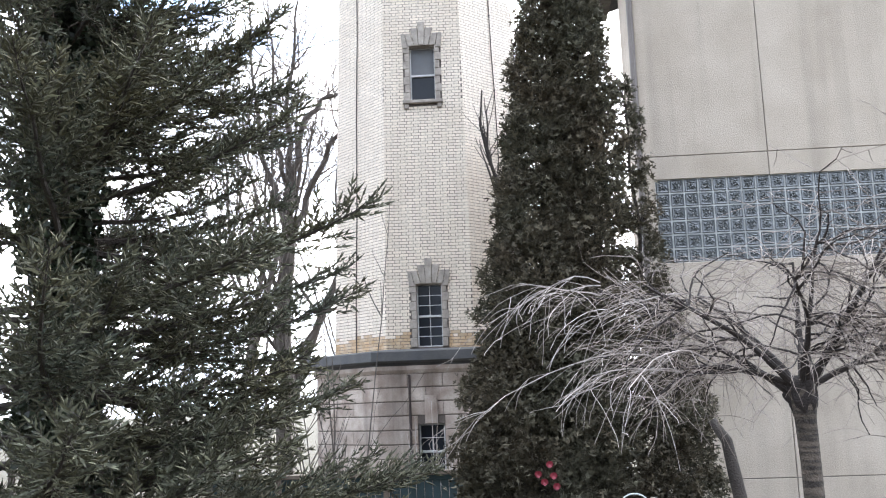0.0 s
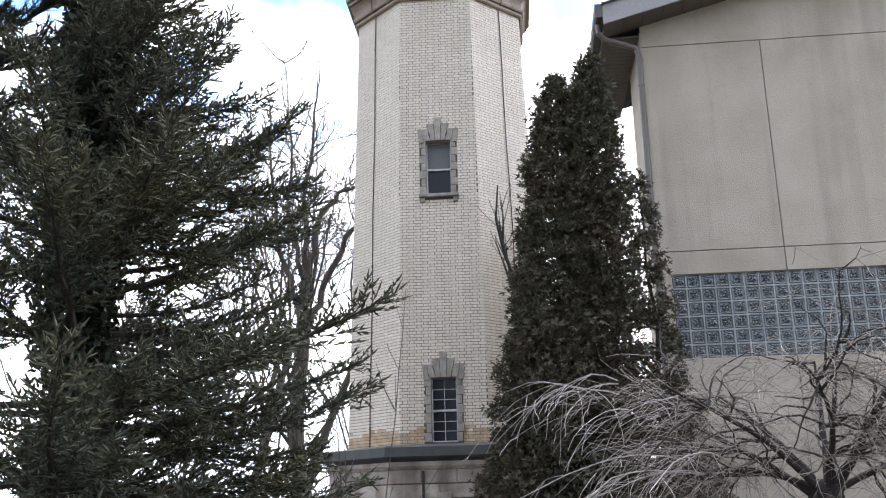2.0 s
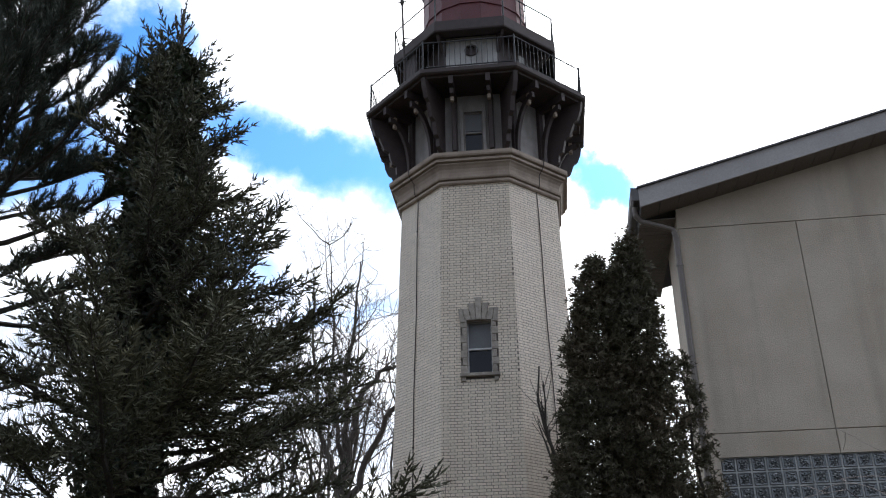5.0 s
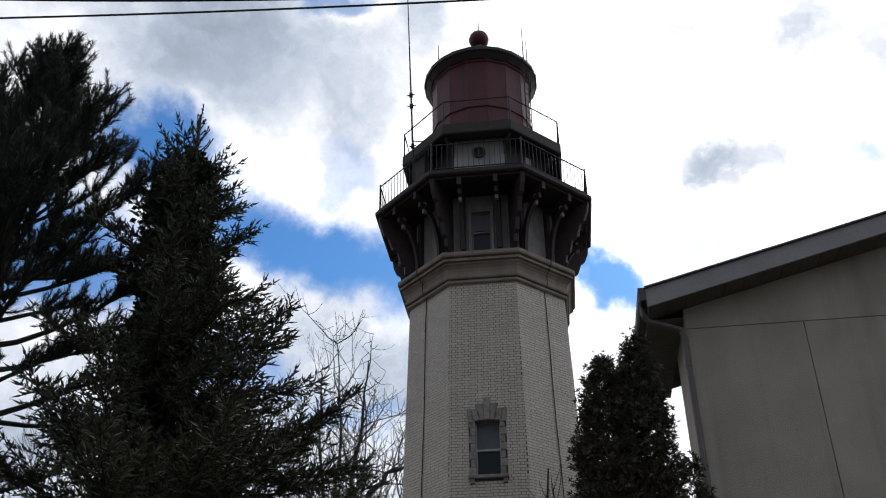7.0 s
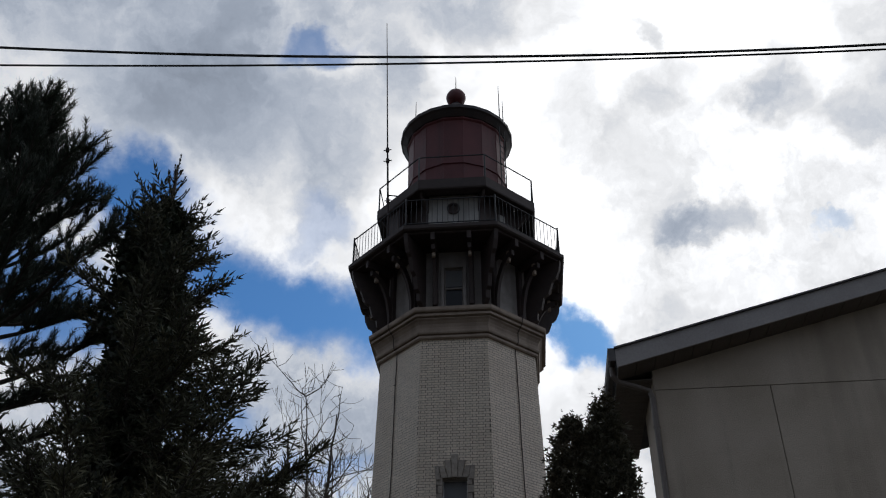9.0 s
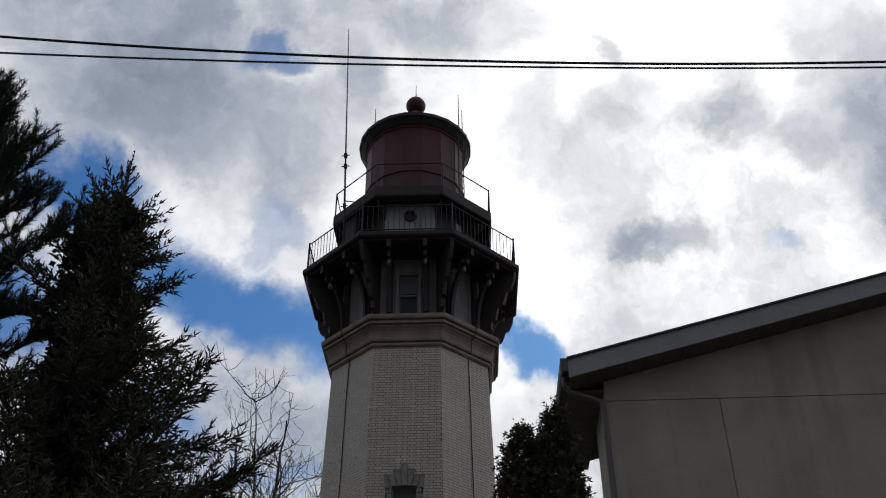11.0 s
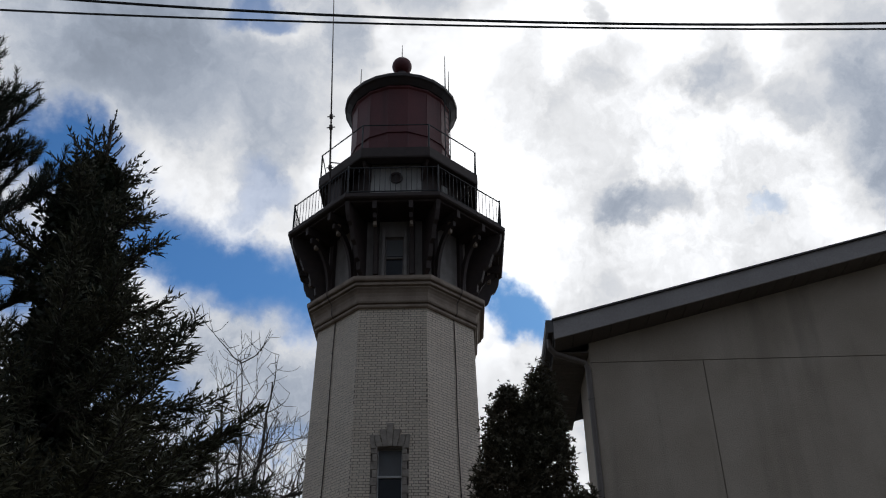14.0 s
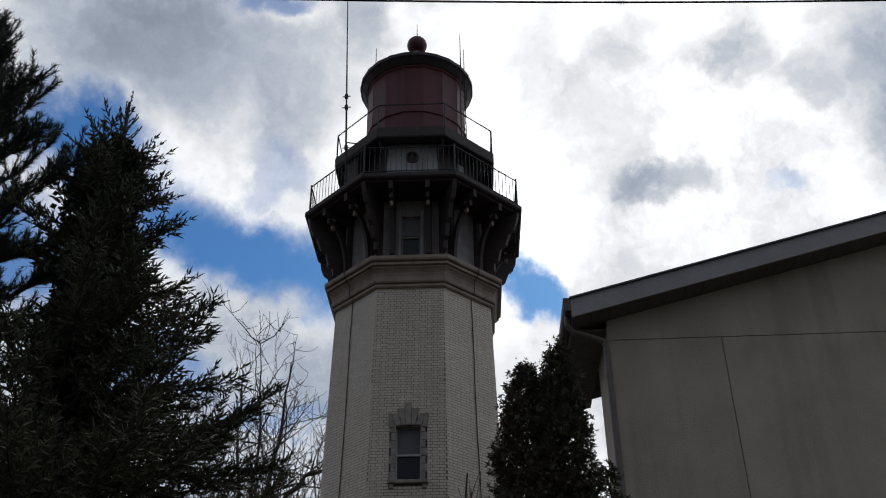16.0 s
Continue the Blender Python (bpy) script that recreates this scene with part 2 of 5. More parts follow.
FENCETOP = material("weathered_fence_rail", (0.20, 0.155, 0.12), 0.85, (0.12, 0.09, 0.07), 6.0, 60.0, 0.4)
GROUND = material("winter_grass", (0.065, 0.058, 0.032), 1.0, (0.04, 0.032, 0.022), 0.8, 25.0, 0.8)
WHITEIRON = material("white_painted_iron", (0.75, 0.75, 0.74), 0.5, (0.6, 0.6, 0.58), 8.0, 60.0, 0.1)
CABLE = material("black_cable", (0.012, 0.012, 0.014), 0.6, None, 20.0, 90.0, 0.05)


# ---------- mesh helpers ----------
class Shape:
    """Gathers verts and faces of one mesh."""

    def __init__(self):
        self.v, self.f, self.slots = [], [], []

    def add(self, verts, faces, slot=0):
        n = len(self.v)
        self.v.extend(tuple(p) for p in verts)
        self.f.extend(tuple(n + i for i in f) for f in faces)
        self.slots.extend([slot] * len(faces))
        return self

    def box(self, lo, hi, m=None):
        pts = [Vector((x, y, z)) for z in (lo[2], hi[2]) for y in (lo[1], hi[1]) for x in (lo[0], hi[0])]
        return self.hexa([m @ p for p in pts] if m else pts)

    def hexa(self, p):
        """Eight corners: x fastest, then y, then z."""
        return self.add(p, ((0, 2, 3, 1), (4, 5, 7, 6), (0, 1, 5, 4), (2, 6, 7, 3), (0, 4, 6, 2), (1, 3, 7, 5)))

    def chamfer_box(self, lo, hi, c, m=None):
        """A box whose front (low y) edges are bevelled by c."""
        x0, y0, z0 = lo
        x1, y1, z1 = hi
        back = [(x0, y1, z0), (x1, y1, z0), (x1, y1, z1), (x0, y1, z1)]
        mid = [(x0, y0 + c, z0), (x1, y0 + c, z0), (x1, y0 + c, z1), (x0, y0 + c, z1)]
        front = [(x0 + c, y0, z0 + c), (x1 - c, y0, z0 + c), (x1 - c, y0, z1 - c), (x0 + c, y0, z1 - c)]
        pts = [Vector(p) for p in back + mid + front]
        faces = [(3, 2, 1, 0), (8, 9, 10, 11)]
        for i in range(4):
            j = (i + 1) % 4
            faces += [(i, j, 4 + j, 4 + i), (4 + i, 4 + j, 8 + j, 8 + i)]
        return self.add([m @ p for p in pts] if m else pts, faces)

    def tube(self, pts, radii, sides=6, cap=True):
        pts = [Vector(p) for p in pts]
        if isinstance(radii, (int, float)):
            radii = [radii] * len(pts)
        n0 = len(self.v)
        side = None
        for i, p in enumerate(pts):
            d = (pts[min(i + 1, len(pts) - 1)] - pts[max(i - 1, 0)]).normalized()
            if side is None:
                side = d.orthogonal().normalized()
            side = (side - d * side.dot(d)).normalized()
            up = d.cross(side)
            for k in range(sides):
                a = 2 * math.pi * k / sides
                self.v.append(tuple(p + (side * math.cos(a) + up * math.sin(a)) * radii[i]))
        for i in range(len(pts) - 1):
            for k in range(sides):
                a, b = n0 + i * sides + k, n0 + i * sides + (k + 1) % sides
                self.f.append((a, b, b + sides, a + sides))
                self.slots.append(0)
        if cap:
            self.f.append(tuple(n0 + k for k in reversed(range(sides))))
            self.f.append(tuple(n0 + (len(pts) - 1) * sides + k for k in range(sides)))
            self.slots.extend((0, 0))
        return self

    def ring(self, profile, sides=8, turn=0.0, centre=(0, 0), flats=True, cap=True):
        """A stack of regular polygons: profile of (apothem, z) from below to above."""
        n0, k = len(self.v), 1 / math.cos(math.pi / sides) if flats else 1.0
        for a, z in profile:
            for i in range(sides):
                w = turn + 2 * math.pi * (i + 0.5) / sides
                self.v.append((centre[0] + a * k * math.sin(w), centre[1] - a * k * math.cos(w), z))
        for j in range(len(profile) - 1):
            for i in range(sides):
                a, b = n0 + j * sides + i, n0 + j * sides + (i + 1) % sides
                self.f.append((a, b, b + sides, a + sides))
                self.slots.append(0)
        if cap:
            self.f.append(tuple(n0 + i for i in reversed(range(sides))))
            self.f.append(tuple(n0 + (len(profile) - 1) * sides + i for i in range(sides)))
            self.slots.extend((0, 0))
        return self

    def mesh(self, name, mats, smooth=False):
        me = bpy.data.meshes.new(name)
        me.from_pydata(self.v, [], self.f)
        for m in mats if isinstance(mats, (list, tuple)) else [mats]:
            me.materials.append(m)
        if any(self.slots):
            me.polygons.foreach_set("material_index", self.slots)
        if smooth:
            me.polygons.foreach_set("use_smooth", [True] * len(self.f))
        me.update()
        return me


def part(name, shape, mats=None, parent=None, label="", smooth=False, kind=""):
    data = shape.mesh(name, mats, smooth) if isinstance(shape, Shape) else shape
    ob = new(name, data)
    ob.parent = parent
    return tagged(ob, label, kind=kind)


def thing(name, label, category, group="", at=(0, 0, 0), kind=""):
    ob = new(name)
    ob.location = at
    return tagged(ob, label, category, group, kind)


def quads_mesh(name, corners, mat):
    """corners: array (n, 3 or 4, 3) of loose faces."""
    n, k, _ = corners.shape
    me = bpy.data.meshes.new(name)
    me.vertices.add(n * k)
    me.vertices.foreach_set("co", corners.reshape(-1).astype(np.float32))
    me.loops.add(n * k)
    me.loops.foreach_set("vertex_index", np.arange(n * k, dtype=np.int32))
    me.polygons.add(n)
    me.polygons.foreach_set("loop_start", np.arange(0, n * k, k, dtype=np.int32))
    me.materials.append(mat)
    me.update(calc_edges=True)
    return me


# ---------- ground: the street level falls away towards the tower ----------
def ground_height(y):
    t = min(max((y - 4.0) / 12.0, 0.0), 1.0)
    return -2.0 * t * t * (3 - 2 * t)


def build_ground():
    s = Shape()
    ys = [-400, -20, 0, 2, 4, 5, 6, 7, 8, 9, 10, 11, 12, 13, 14, 15, 16, 20, 40, 120, 900]
    xs = [-700, -60, -20, -8, -4, 0, 4, 8, 20, 60, 700]
    for y in ys:
        s.v.extend((x, y, ground_height(y)) for x in xs)
    for j in range(len(ys) - 1):
        for i in range(len(xs) - 1):
            a = j * len(xs) + i
            s.f.append((a, a + 1, a + len(xs) + 1, a + len(xs)))
            s.slots.append(0)
    tagged(new("ground", s.mesh("ground", GROUND, True)), "dormant winter lawn sloping down to the tower", "ground", kind="structure")


build_ground()

# ---------- the lighthouse ----------
AXIS = (-0.084, 24.0)
TURN = radians(-3.5)
T8 = math.tan(math.pi / 8)
SHAFT_LOW, SHAFT_TOP = 2.80, 14.05


def shaft_apothem(z):
    return 2.43 + (2.15 - 2.43) * (z - SHAFT_LOW) / (SHAFT_TOP - SHAFT_LOW)


def facet(k):
    """Local frame of a side: x along it, y inwards, z up; side 0 looks at the street."""
    return Matrix.Translation((*AXIS, 0)) @ Matrix.Rotation(TURN + k * math.pi / 4, 4, "Z")


tower = thing("lighthouse", "octagonal buff brick lighthouse with a dark gallery and red lantern", "lighthouse", at=(*AXIS, -2.0))
tower.matrix_world = Matrix.Translation((*AXIS, -2.0))
TOWER_INV = Matrix.Translation((-AXIS[0], -AXIS[1], 2.0))


def tower_part(name, shape, mats, label="", parent=None, smooth=False, kind=""):
    """A part of the tower; shapes are in world metres."""
    for i, p in enumerate(shape.v):
        shape.v[i] = (p[0] - AXIS[0], p[1] - AXIS[1], p[2] + 2.0)
    return part(name, shape, mats, parent or tower, label, smooth, kind)


# window openings in the street side: bottom, top, width, sill or ledge
WINDOWS = [(2.88, 4.33, 0.60), (8.74, 10.12, 0.62)]


def build_shaft():
    # mortar core with real openings in the street side
    core = thing("shaft", "", "")
    core.parent = tower

    def panel(k, z0, z1, u0=None, u1=None, deep=0.32, back=0.005):
        m, pts = facet(k), []
        for z in (z0, z1):
            a = shaft_apothem(z)
            for y in (-(a - back), -(a - deep)):
                h = T8 * -y
                for u in (-h if u0 is None else u0, h if u1 is None else u1):
                    pts.append(m @ Vector((u, y, z)))
        tower_part("backing", Shape().hexa(pts), MORTAR, "", core)

    for k in range(8):
        if k:
            panel(k, SHAFT_LOW, SHAFT_TOP)
            continue
        z = SHAFT_LOW
        for b, t, w in WINDOWS:
            panel(0, z, b)
            panel(0, b, t, None, -w / 2)
            panel(0, b, t, w / 2, None)
            z = t
        panel(0, z, SHAFT_TOP)

    # brick courses on the three sides that look at the street
    course, length, joint = 0.0725, 0.207, 0.0115
    rows = int((SHAFT_TOP - SHAFT_LOW) / course)
    rest, stained, singles = Shape(), Shape(), []
    rng = random.Random(4)
    for k in (-1, 0, 1):
        m = facet(k)
        for i in range(rows):
            z0 = SHAFT_LOW + i * course + joint / 2
            z1 = z0 + course - joint
            a = shaft_apothem(z0)
            h = T8 * a
            u, j = -h - (0.16 if i % 2 else 0.0), 0
            while u < h:
                long = length if j % 2 == 0 else 0.098
                lo, hi = max(u, -h + 0.002), min(u + long, h - 0.002)
                u += long + joint
                j += 1
                spans = [(lo, hi)]
                if k == 0:
                    for b, t, w in WINDOWS:
                        half = w / 2 + (0.13 if t < 5 else 0.15)
                        if b - 0.09 < z1 and z0 < t + 0.02:
                            spans = [q for x, y in spans for q in ((x, min(y, -half)), (max(x, half), y))]
                for x, y in spans:
                    if y - x < 0.03:
                        continue
                    d = rng.uniform(0, 0.003)
                    if k == 0 and y - x > length - 0.001 and 4.6 < z0 < 8.6 and len(singles) < 300:
                        singles.append((x, z0, d))
                        continue
                    top = shaft_apothem(z1)
                    pts = [m @ Vector((px, py, pz)) for pz, aa in ((z0, a), (z1, top)) for py in (-aa - d, -aa + 0.03) for px in (x, y)]
                    (stained if i < 3 + rng.random() * 3 else rest).hexa(pts)
    tower_part("brickwork", rest, BRICK, "buff glazed brick courses", core, kind="stuff")
    tower_part("stained_brickwork", stained, RUSTY, "rust-stained brick courses above the ledge", core, kind="stuff")
    one = Shape().chamfer_box((0, 0, 0), (length, 0.035, course - joint), 0.003).mesh("brick", BRICK_ONE)
    base = TOWER_INV @ facet(0)
    for x, z0, d in singles:
        ob = part("brick", one, None, core)
        ob.matrix_basis = base @ Matrix.Translation((x, -shaft_apothem(z0 + 0.03) - d, z0))

    # dark conductor cables run down the two slanting sides
    for k, f0 in ((-1, -0.12), (1, 0.12)):
        m, c = facet(k), Shape()
        pts = []
        for i in range(24):
            z = SHAFT_TOP - 0.02 - (SHAFT_TOP - SHAFT_LOW) * i / 23
            a = shaft_apothem(z)
            pts.append(m @ Vector((T8 * a * f0 * (1.0 + 0.12 * math.sin(i * 0.7)) + 0.004 * math.sin(i * 2.1), -a - 0.018, z)))
        over = [m @ Vector((T8 * 2.2 * f0 * 1.0, -a, z)) for a, z in ((2.51, 14.9), (2.51, 14.72), (2.44, 14.6), (2.31, 14.46), (2.30, 14.15))]
        pts = over + pts
        c.tube(pts, 0.012, 5)
        for i in range(7, 29, 4):
            p = pts[i]
            c.box((p.x - 0.02, p.y - 0.02, p.z - 0.015), (p.x + 0.02, p.y + 0.02, p.z + 0.015))
        tower_part("conductor_cable", c, DARKIRON, "thin black cable clipped to the brick")


def sash_window(parent, m, bottom, top, width, depth, rows, cols, shade=0.0, paint=None):
    """A double-hung window set into an opening; m: local frame whose y = 0 is the wall's face."""
    paint = paint or WHITEWOOD
    frame_s = Shape()
    w, f = width / 2, 0.034
    mid = (bottom + top) / 2 - 0.02
    y0, y1 = depth, depth + 0.07
    for lo, hi in (((-w, y0, bottom), (-w + f, y1, top)), ((w - f, y0, bottom), (w, y1, top)), ((-w + f, y0, top - f), (w - f, y1, top)),
                   ((-w + f, y0, bottom), (w - f, y1, bottom + f)), ((-w + f, y0 - 0.012, mid - 0.025), (w - f, y1, mid + 0.025))):
        frame_s.chamfer_box(lo, hi, 0.006, m)
    frame_ob = tower_part("window", frame_s, paint, "painted double-hung sash window", parent)
    bars = Shape()
    for lo, hi, n in ((bottom + f, mid - 0.025, rows), (mid + 0.025, top - f, rows)):
        for i in range(1, cols):
            x = -w + f + (width - 2 * f) * i / cols
            bars.box((x - 0.007, y0 + 0.02, lo), (x + 0.007, y0 + 0.045, hi), m)
        for i in range(1, n):
            z = lo + (hi - lo) * i / n
            bars.box((-w + f, y0 + 0.022, z - 0.007), (w - f, y0 + 0.043, z + 0.007), m)
    if cols > 1 or rows > 1:
        tower_part("glazing_bars", bars, WHITEWOOD, "", frame_ob)
    for lo, hi in ((bottom + f, mid - 0.025), (mid + 0.025, top - f)):
        tower_part("pane", Shape().box((-w + f, y0 + 0.046, lo), (w - f, y0 + 0.052, hi), m), GLASS, "dark reflecting window pane", frame_ob)
    if shade:
        z = top - (top - bottom) * shade
        tower_part("blind", Shape().box((-w + f, y0 + 0.036, z), (w - f, y0 + 0.041, top - f), m), BLIND, "grey blind behind the upper sash", frame_ob)
    return frame_ob


def build_surround(bottom, top, width, sill):
    a0 = shaft_apothem((bottom + top) / 2)
    m = facet(0) @ Matrix.Translation((0, -a0, 0))
    w = width / 2
    # side quoins, long and short
    n = 7
    for side in (-1, 1):
        for i in range(n):
            z0, z1 = bottom + (top - bottom) * i / n, bottom + (top - bottom) * (i + 1) / n
            reach = 0.15 if i % 2 == (0 if side < 0 else 1) else 0.105
            lo, hi = (-w - reach, -w + 0.01) if side < 0 else (w - 0.01, w + reach)
            lean = shaft_apothem((z0 + z1) / 2) - a0
            tower_part("quoin", Shape().chamfer_box((lo, -0.045 - lean, z0 + 0.004), (hi, 0.24, z1 - 0.004), 0.012, m), TRIMSTONE)
    # stepped flat arch: a fan of wedge-shaped stones about a tall keystone
    lean = shaft_apothem(top) - a0
    for side in (-1, 0, 1):
        # foot and head, each from the inner to the outer edge; bottom, top, projection
        for f0, f1, h0, h1, low, high, out in (((-0.06, 0.06, -0.085, 0.085, -0.015, 0.58, 0.085),) if side == 0 else
                                               ((0.064, 0.165, 0.09, 0.265, -0.015, 0.43, 0.065), (0.17, w + 0.02, 0.27, 0.39, -0.015, 0.30, 0.055), (w + 0.024, w + 0.15, 0.395, w + 0.185, -0.07, 0.295, 0.07))):
            k = side or 1
            s = Shape().chamfer_box((0, -out - lean, top + low), (1, 0.24, top + high), 0.014)
            for i, (px, py, pz) in enumerate(s.v):
                t = (pz - top - low) / (high - low)
                lo_x, hi_x = f0 + (h0 - f0) * t, f1 + (h1 - f1) * t
                s.v[i] = tuple(m @ Vector((k * (lo_x + (hi_x - lo_x) * px), py, pz)))
            if k < 0:
                s.f = [tuple(reversed(f)) for f in s.f]
            tower_part("voussoir", s, TRIMSTONE)
    tower_part("lintel", Shape().box((-w - 0.002, 0.02 - lean, top - 0.03), (w + 0.002, 0.25, top + 0.10), m), TRIMSTONE)
    if sill:
        lean = shaft_apothem(bottom) - a0
        tower_part("window_sill", Shape().chamfer_box((-w - 0.17, -0.10 - lean, bottom - 0.085), (w + 0.17, 0.24, bottom - 0.002), 0.012, m), TRIMSTONE, "projecting stone sill")
        for side in (-1, 1):
            c = side * (w + 0.08)
            tower_part("sill_corbel", Shape().chamfer_box((c - 0.05, -0.06 - lean, bottom - 0.20), (c + 0.05, 0.1, bottom - 0.087), 0.012, m), TRIMSTONE)
    return m


def build_base():
    BA = 2.86
    # ledge between base and shaft
    s = Shape().ring([(2.55, 2.44), (2.9, 2.45), (2.96, 2.52), (3.05, 2.53), (3.08, 2.56), (3.08, 2.76), (3.02, 2.79), (2.3, 2.86)], 8, TURN, AXIS)
    tower_part("ledge", s, SLATE, "dark moulded stone ledge")
    s = Shape().ring([(2.72, 2.28), (2.87, 2.28), (2.93, 2.36), (2.93, 2.45)], 8, TURN, AXIS)
    tower_part("string_course", s, LIMESTONE)
    win = (0.0, 1.17, 0.58)
    core = thing("base", "", "")
    core.parent = tower
    for k in range(8):
        m = facet(k)
        h0, h1 = T8 * (BA - 0.03), T8 * (BA - 0.4)

        def slab(x0, x1, z0, z1):
            pts = []
            for z in (z0, z1):
                for y, e in ((-(BA - 0.03), h0), (-(BA - 0.4), h1)):
                    for u in (x0, x1):
                        pts.append(m @ Vector((u if abs(u) < 9 else math.copysign(e, u), y, z)))
            tower_part("backing", Shape().hexa(pts), MORTAR, "", core)

        if k:
            slab(-9.0, 9.0, -2.0, 2.28)
        else:
            slab(-9.0, 9.0, -2.0, win[0])
            slab(-9.0, -win[2] / 2, win[0], win[1])
            slab(win[2] / 2, 9.0, win[0], win[1])
            slab(-9.0, 9.0, win[1], 2.28)
    rng = random.Random(9)
    course = 0.31
    for k in (-1, 0, 1):
        m = facet(k)
        for i in range(14):
            z1 = 2.275 - i * course
            z0 = max(z1 - course + 0.02, -2.0)
            h = T8 * BA
            cuts = [-h, -h * 0.33 + (0.28 if i % 2 else -0.12), h * 0.33 + (0.28 if i % 2 else -0.12), h]
            for x0, x1 in zip(cuts, cuts[1:]):
                spans = [(x0, x1)]
                if k == 0 and z0 < win[1] and z1 > win[0]:
                    w = win[2] / 2 + 0.01
                    spans = [(x0, min(x1, -w)), (max(x0, w), x1)]
                for p, q in spans:
                    if q - p > 0.05:
                        tower_part("stone_block", Shape().chamfer_box((p + 0.003, -BA - rng.uniform(0, 0.006), z0), (q - 0.006, -BA + 0.12, z1), 0.012, m), LIMESTONE, "", core)
    # keystone over the basement window
    m = facet(0) @ Matrix.Translation((0, -BA, 0))
    tower_part("keystone", Shape().chamfer_box((-0.14, -0.05, win[1]), (0.14, 0.1, win[1] + 0.62), 0.015, m), LIMESTONE, "", core)
    sash_window(core, m, win[0], win[1], win[2], 0.16, 2, 2)
    tower_part("rain_pipe", Shape().tube([m @ Vector((-0.46, -0.05, z)) for z in (2.25, 1.2, 0.3, -0.2)], 0.028, 8), DARKIRON, "dark iron pipe on the stone base")


def build_top():
    s = Shape().ring([(2.02, 14.00), (2.20, 14.00), (2.235, 14.03), (2.235, 14.09), (2.19, 14.10), (2.19, 14.12), (2.265, 14.13), (2.285, 14.17), (2.285, 14.23), (2.23, 14.25),
                      (2.235, 14.34), (2.26, 14.43), (2.31, 14.50), (2.36, 14.54), (2.36, 14.56), (2.33, 14.57), (2.33, 14.59), (2.42, 14.60), (2.42, 14.67), (2.38, 14.68), (2.38, 14.70),
                      (2.47, 14.71), (2.49, 14.75), (2.49, 14.84), (2.44, 14.86), (1.9, 14.89)], 8, TURN, AXIS)
    tower_part("cornice", s, CORNICE, "brown moulded stone cornice")
    WA, Z0, Z1 = 2.02, 14.86, 16.92
    win = (15.12, 16.38, 0.52)
    room = thing("watch_room", "", "")
    room.parent = tower
    for k in range(8):
        m, h = facet(k), T8 * WA
        if k:
            tower_part("wall", Shape().box((-h, -WA, Z0), (h, -WA + 0.2, Z1), m), GREYPAINT, "", room)
        else:
            w = win[2] / 2
            for lo, hi in (((-h, Z0), (h, win[0])), ((-h, win[0]), (-w, win[1])), ((w, win[0]), (h, win[1])), ((-h, win[1]), (h, Z1))):
                tower_part("wall", Shape().box((lo[0], -WA, lo[1]), (hi[0], -WA + 0.2, hi[1]), m), GREYPAINT, "", room)
    m = facet(0) @ Matrix.Translation((0, -WA, 0))
    sash_window(room, m, *win, 0.08, 1, 1, shade=0.45, paint=GREYPAINT)
    for x0, x1 in ((-0.36, -0.265), (0.265, 0.36)):
        tower_part("window_casing", Shape().chamfer_box((x0, -0.05, Z0 + 0.02), (x1, 0.02, win[1] + 0.2), 0.01, m), GREYPAINT, "", room)
    # sixteen timber brackets under the gallery
    DA = 3.15
    for k in range(8):
        for side in (-1, 1):
            m = facet(k) @ Matrix.Translation((side * 0.50, 0, 0))
            b = Shape()
            b.chamfer_box((-0.075, -WA - 0.12, Z0 + 0.01), (0.075, -WA + 0.002, 16.92), 0.012, m)
            b.box((-0.06, -DA + 0.1, 16.66), (0.06, -WA - 0.12, 16.91), m)
            post = tower_part("bracket", b, DARKIRON, "dark timber bracket under the gallery")
            arc, n, pts = Shape(), 12, []
            for i in range(n + 1):
                w = math.pi / 2 * i / n
                for r, up in ((0.66, 1.40), (0.80, 1.56)):
                    for bx in (-0.05, 0.05):
                        pts.append(m @ Vector((bx, -WA - 0.12 - 0.74 + r * math.cos(w), 15.06 + up * math.sin(w))))
            faces = [(0, 1, 3, 2), (4 * n, 4 * n + 2, 4 * n + 3, 4 * n + 1)]
            for i in range(n):
                o = 4 * i
                faces += [(o, o + 4, o + 5, o + 1), (o + 2, o + 3, o + 7, o + 6), (o, o + 2, o + 6, o + 4), (o + 1, o + 5, o + 7, o + 3)]
            arc.add(pts, faces)
            tower_part("brace", arc, DARKIRON, "", post)
            tower_part("pendant", Shape().chamfer_box((-0.045, -DA + 0.40, 16.30), (0.045, -DA + 0.50, 16.66), 0.012, m), CORNICE, "brown pendant end", post)
    # corner knees
    for k in range(8):
        m = Matrix.Translation((*AXIS, 0)) @ Matrix.Rotation(TURN + (k + 0.5) * math.pi / 4, 4, "Z")
        r0, r1 = WA / math.cos(math.pi / 8) - 0.03, DA / math.cos(math.pi / 8) - 0.12
        prof = [(r0, 15.02), (r0 + 0.14, 15.04), (r1 - 0.80, 15.16), (r1 - 0.78, 15.40), (r1 - 0.66, 15.46), (r1 - 0.57, 15.82), (r1 - 0.42, 15.90), (r1 - 0.28, 16.28), (r1 - 0.16, 16.36), (r1 - 0.05, 16.62), (r1, 16.92), (r0, 16.92)]
        n = len(prof)
        v = [m @ Vector((x, -r, z)) for x in (-0.06, 0.06) for r, z in prof]
        knee = Shape().add(v, [tuple(range(n)), tuple(reversed(range(n, 2 * n)))] + [(i, n + i, n + (i + 1) % n, (i + 1) % n) for i in range(n)])
        tower_part("corner_knee", knee, DARKIRON, "dark curved corner bracket")
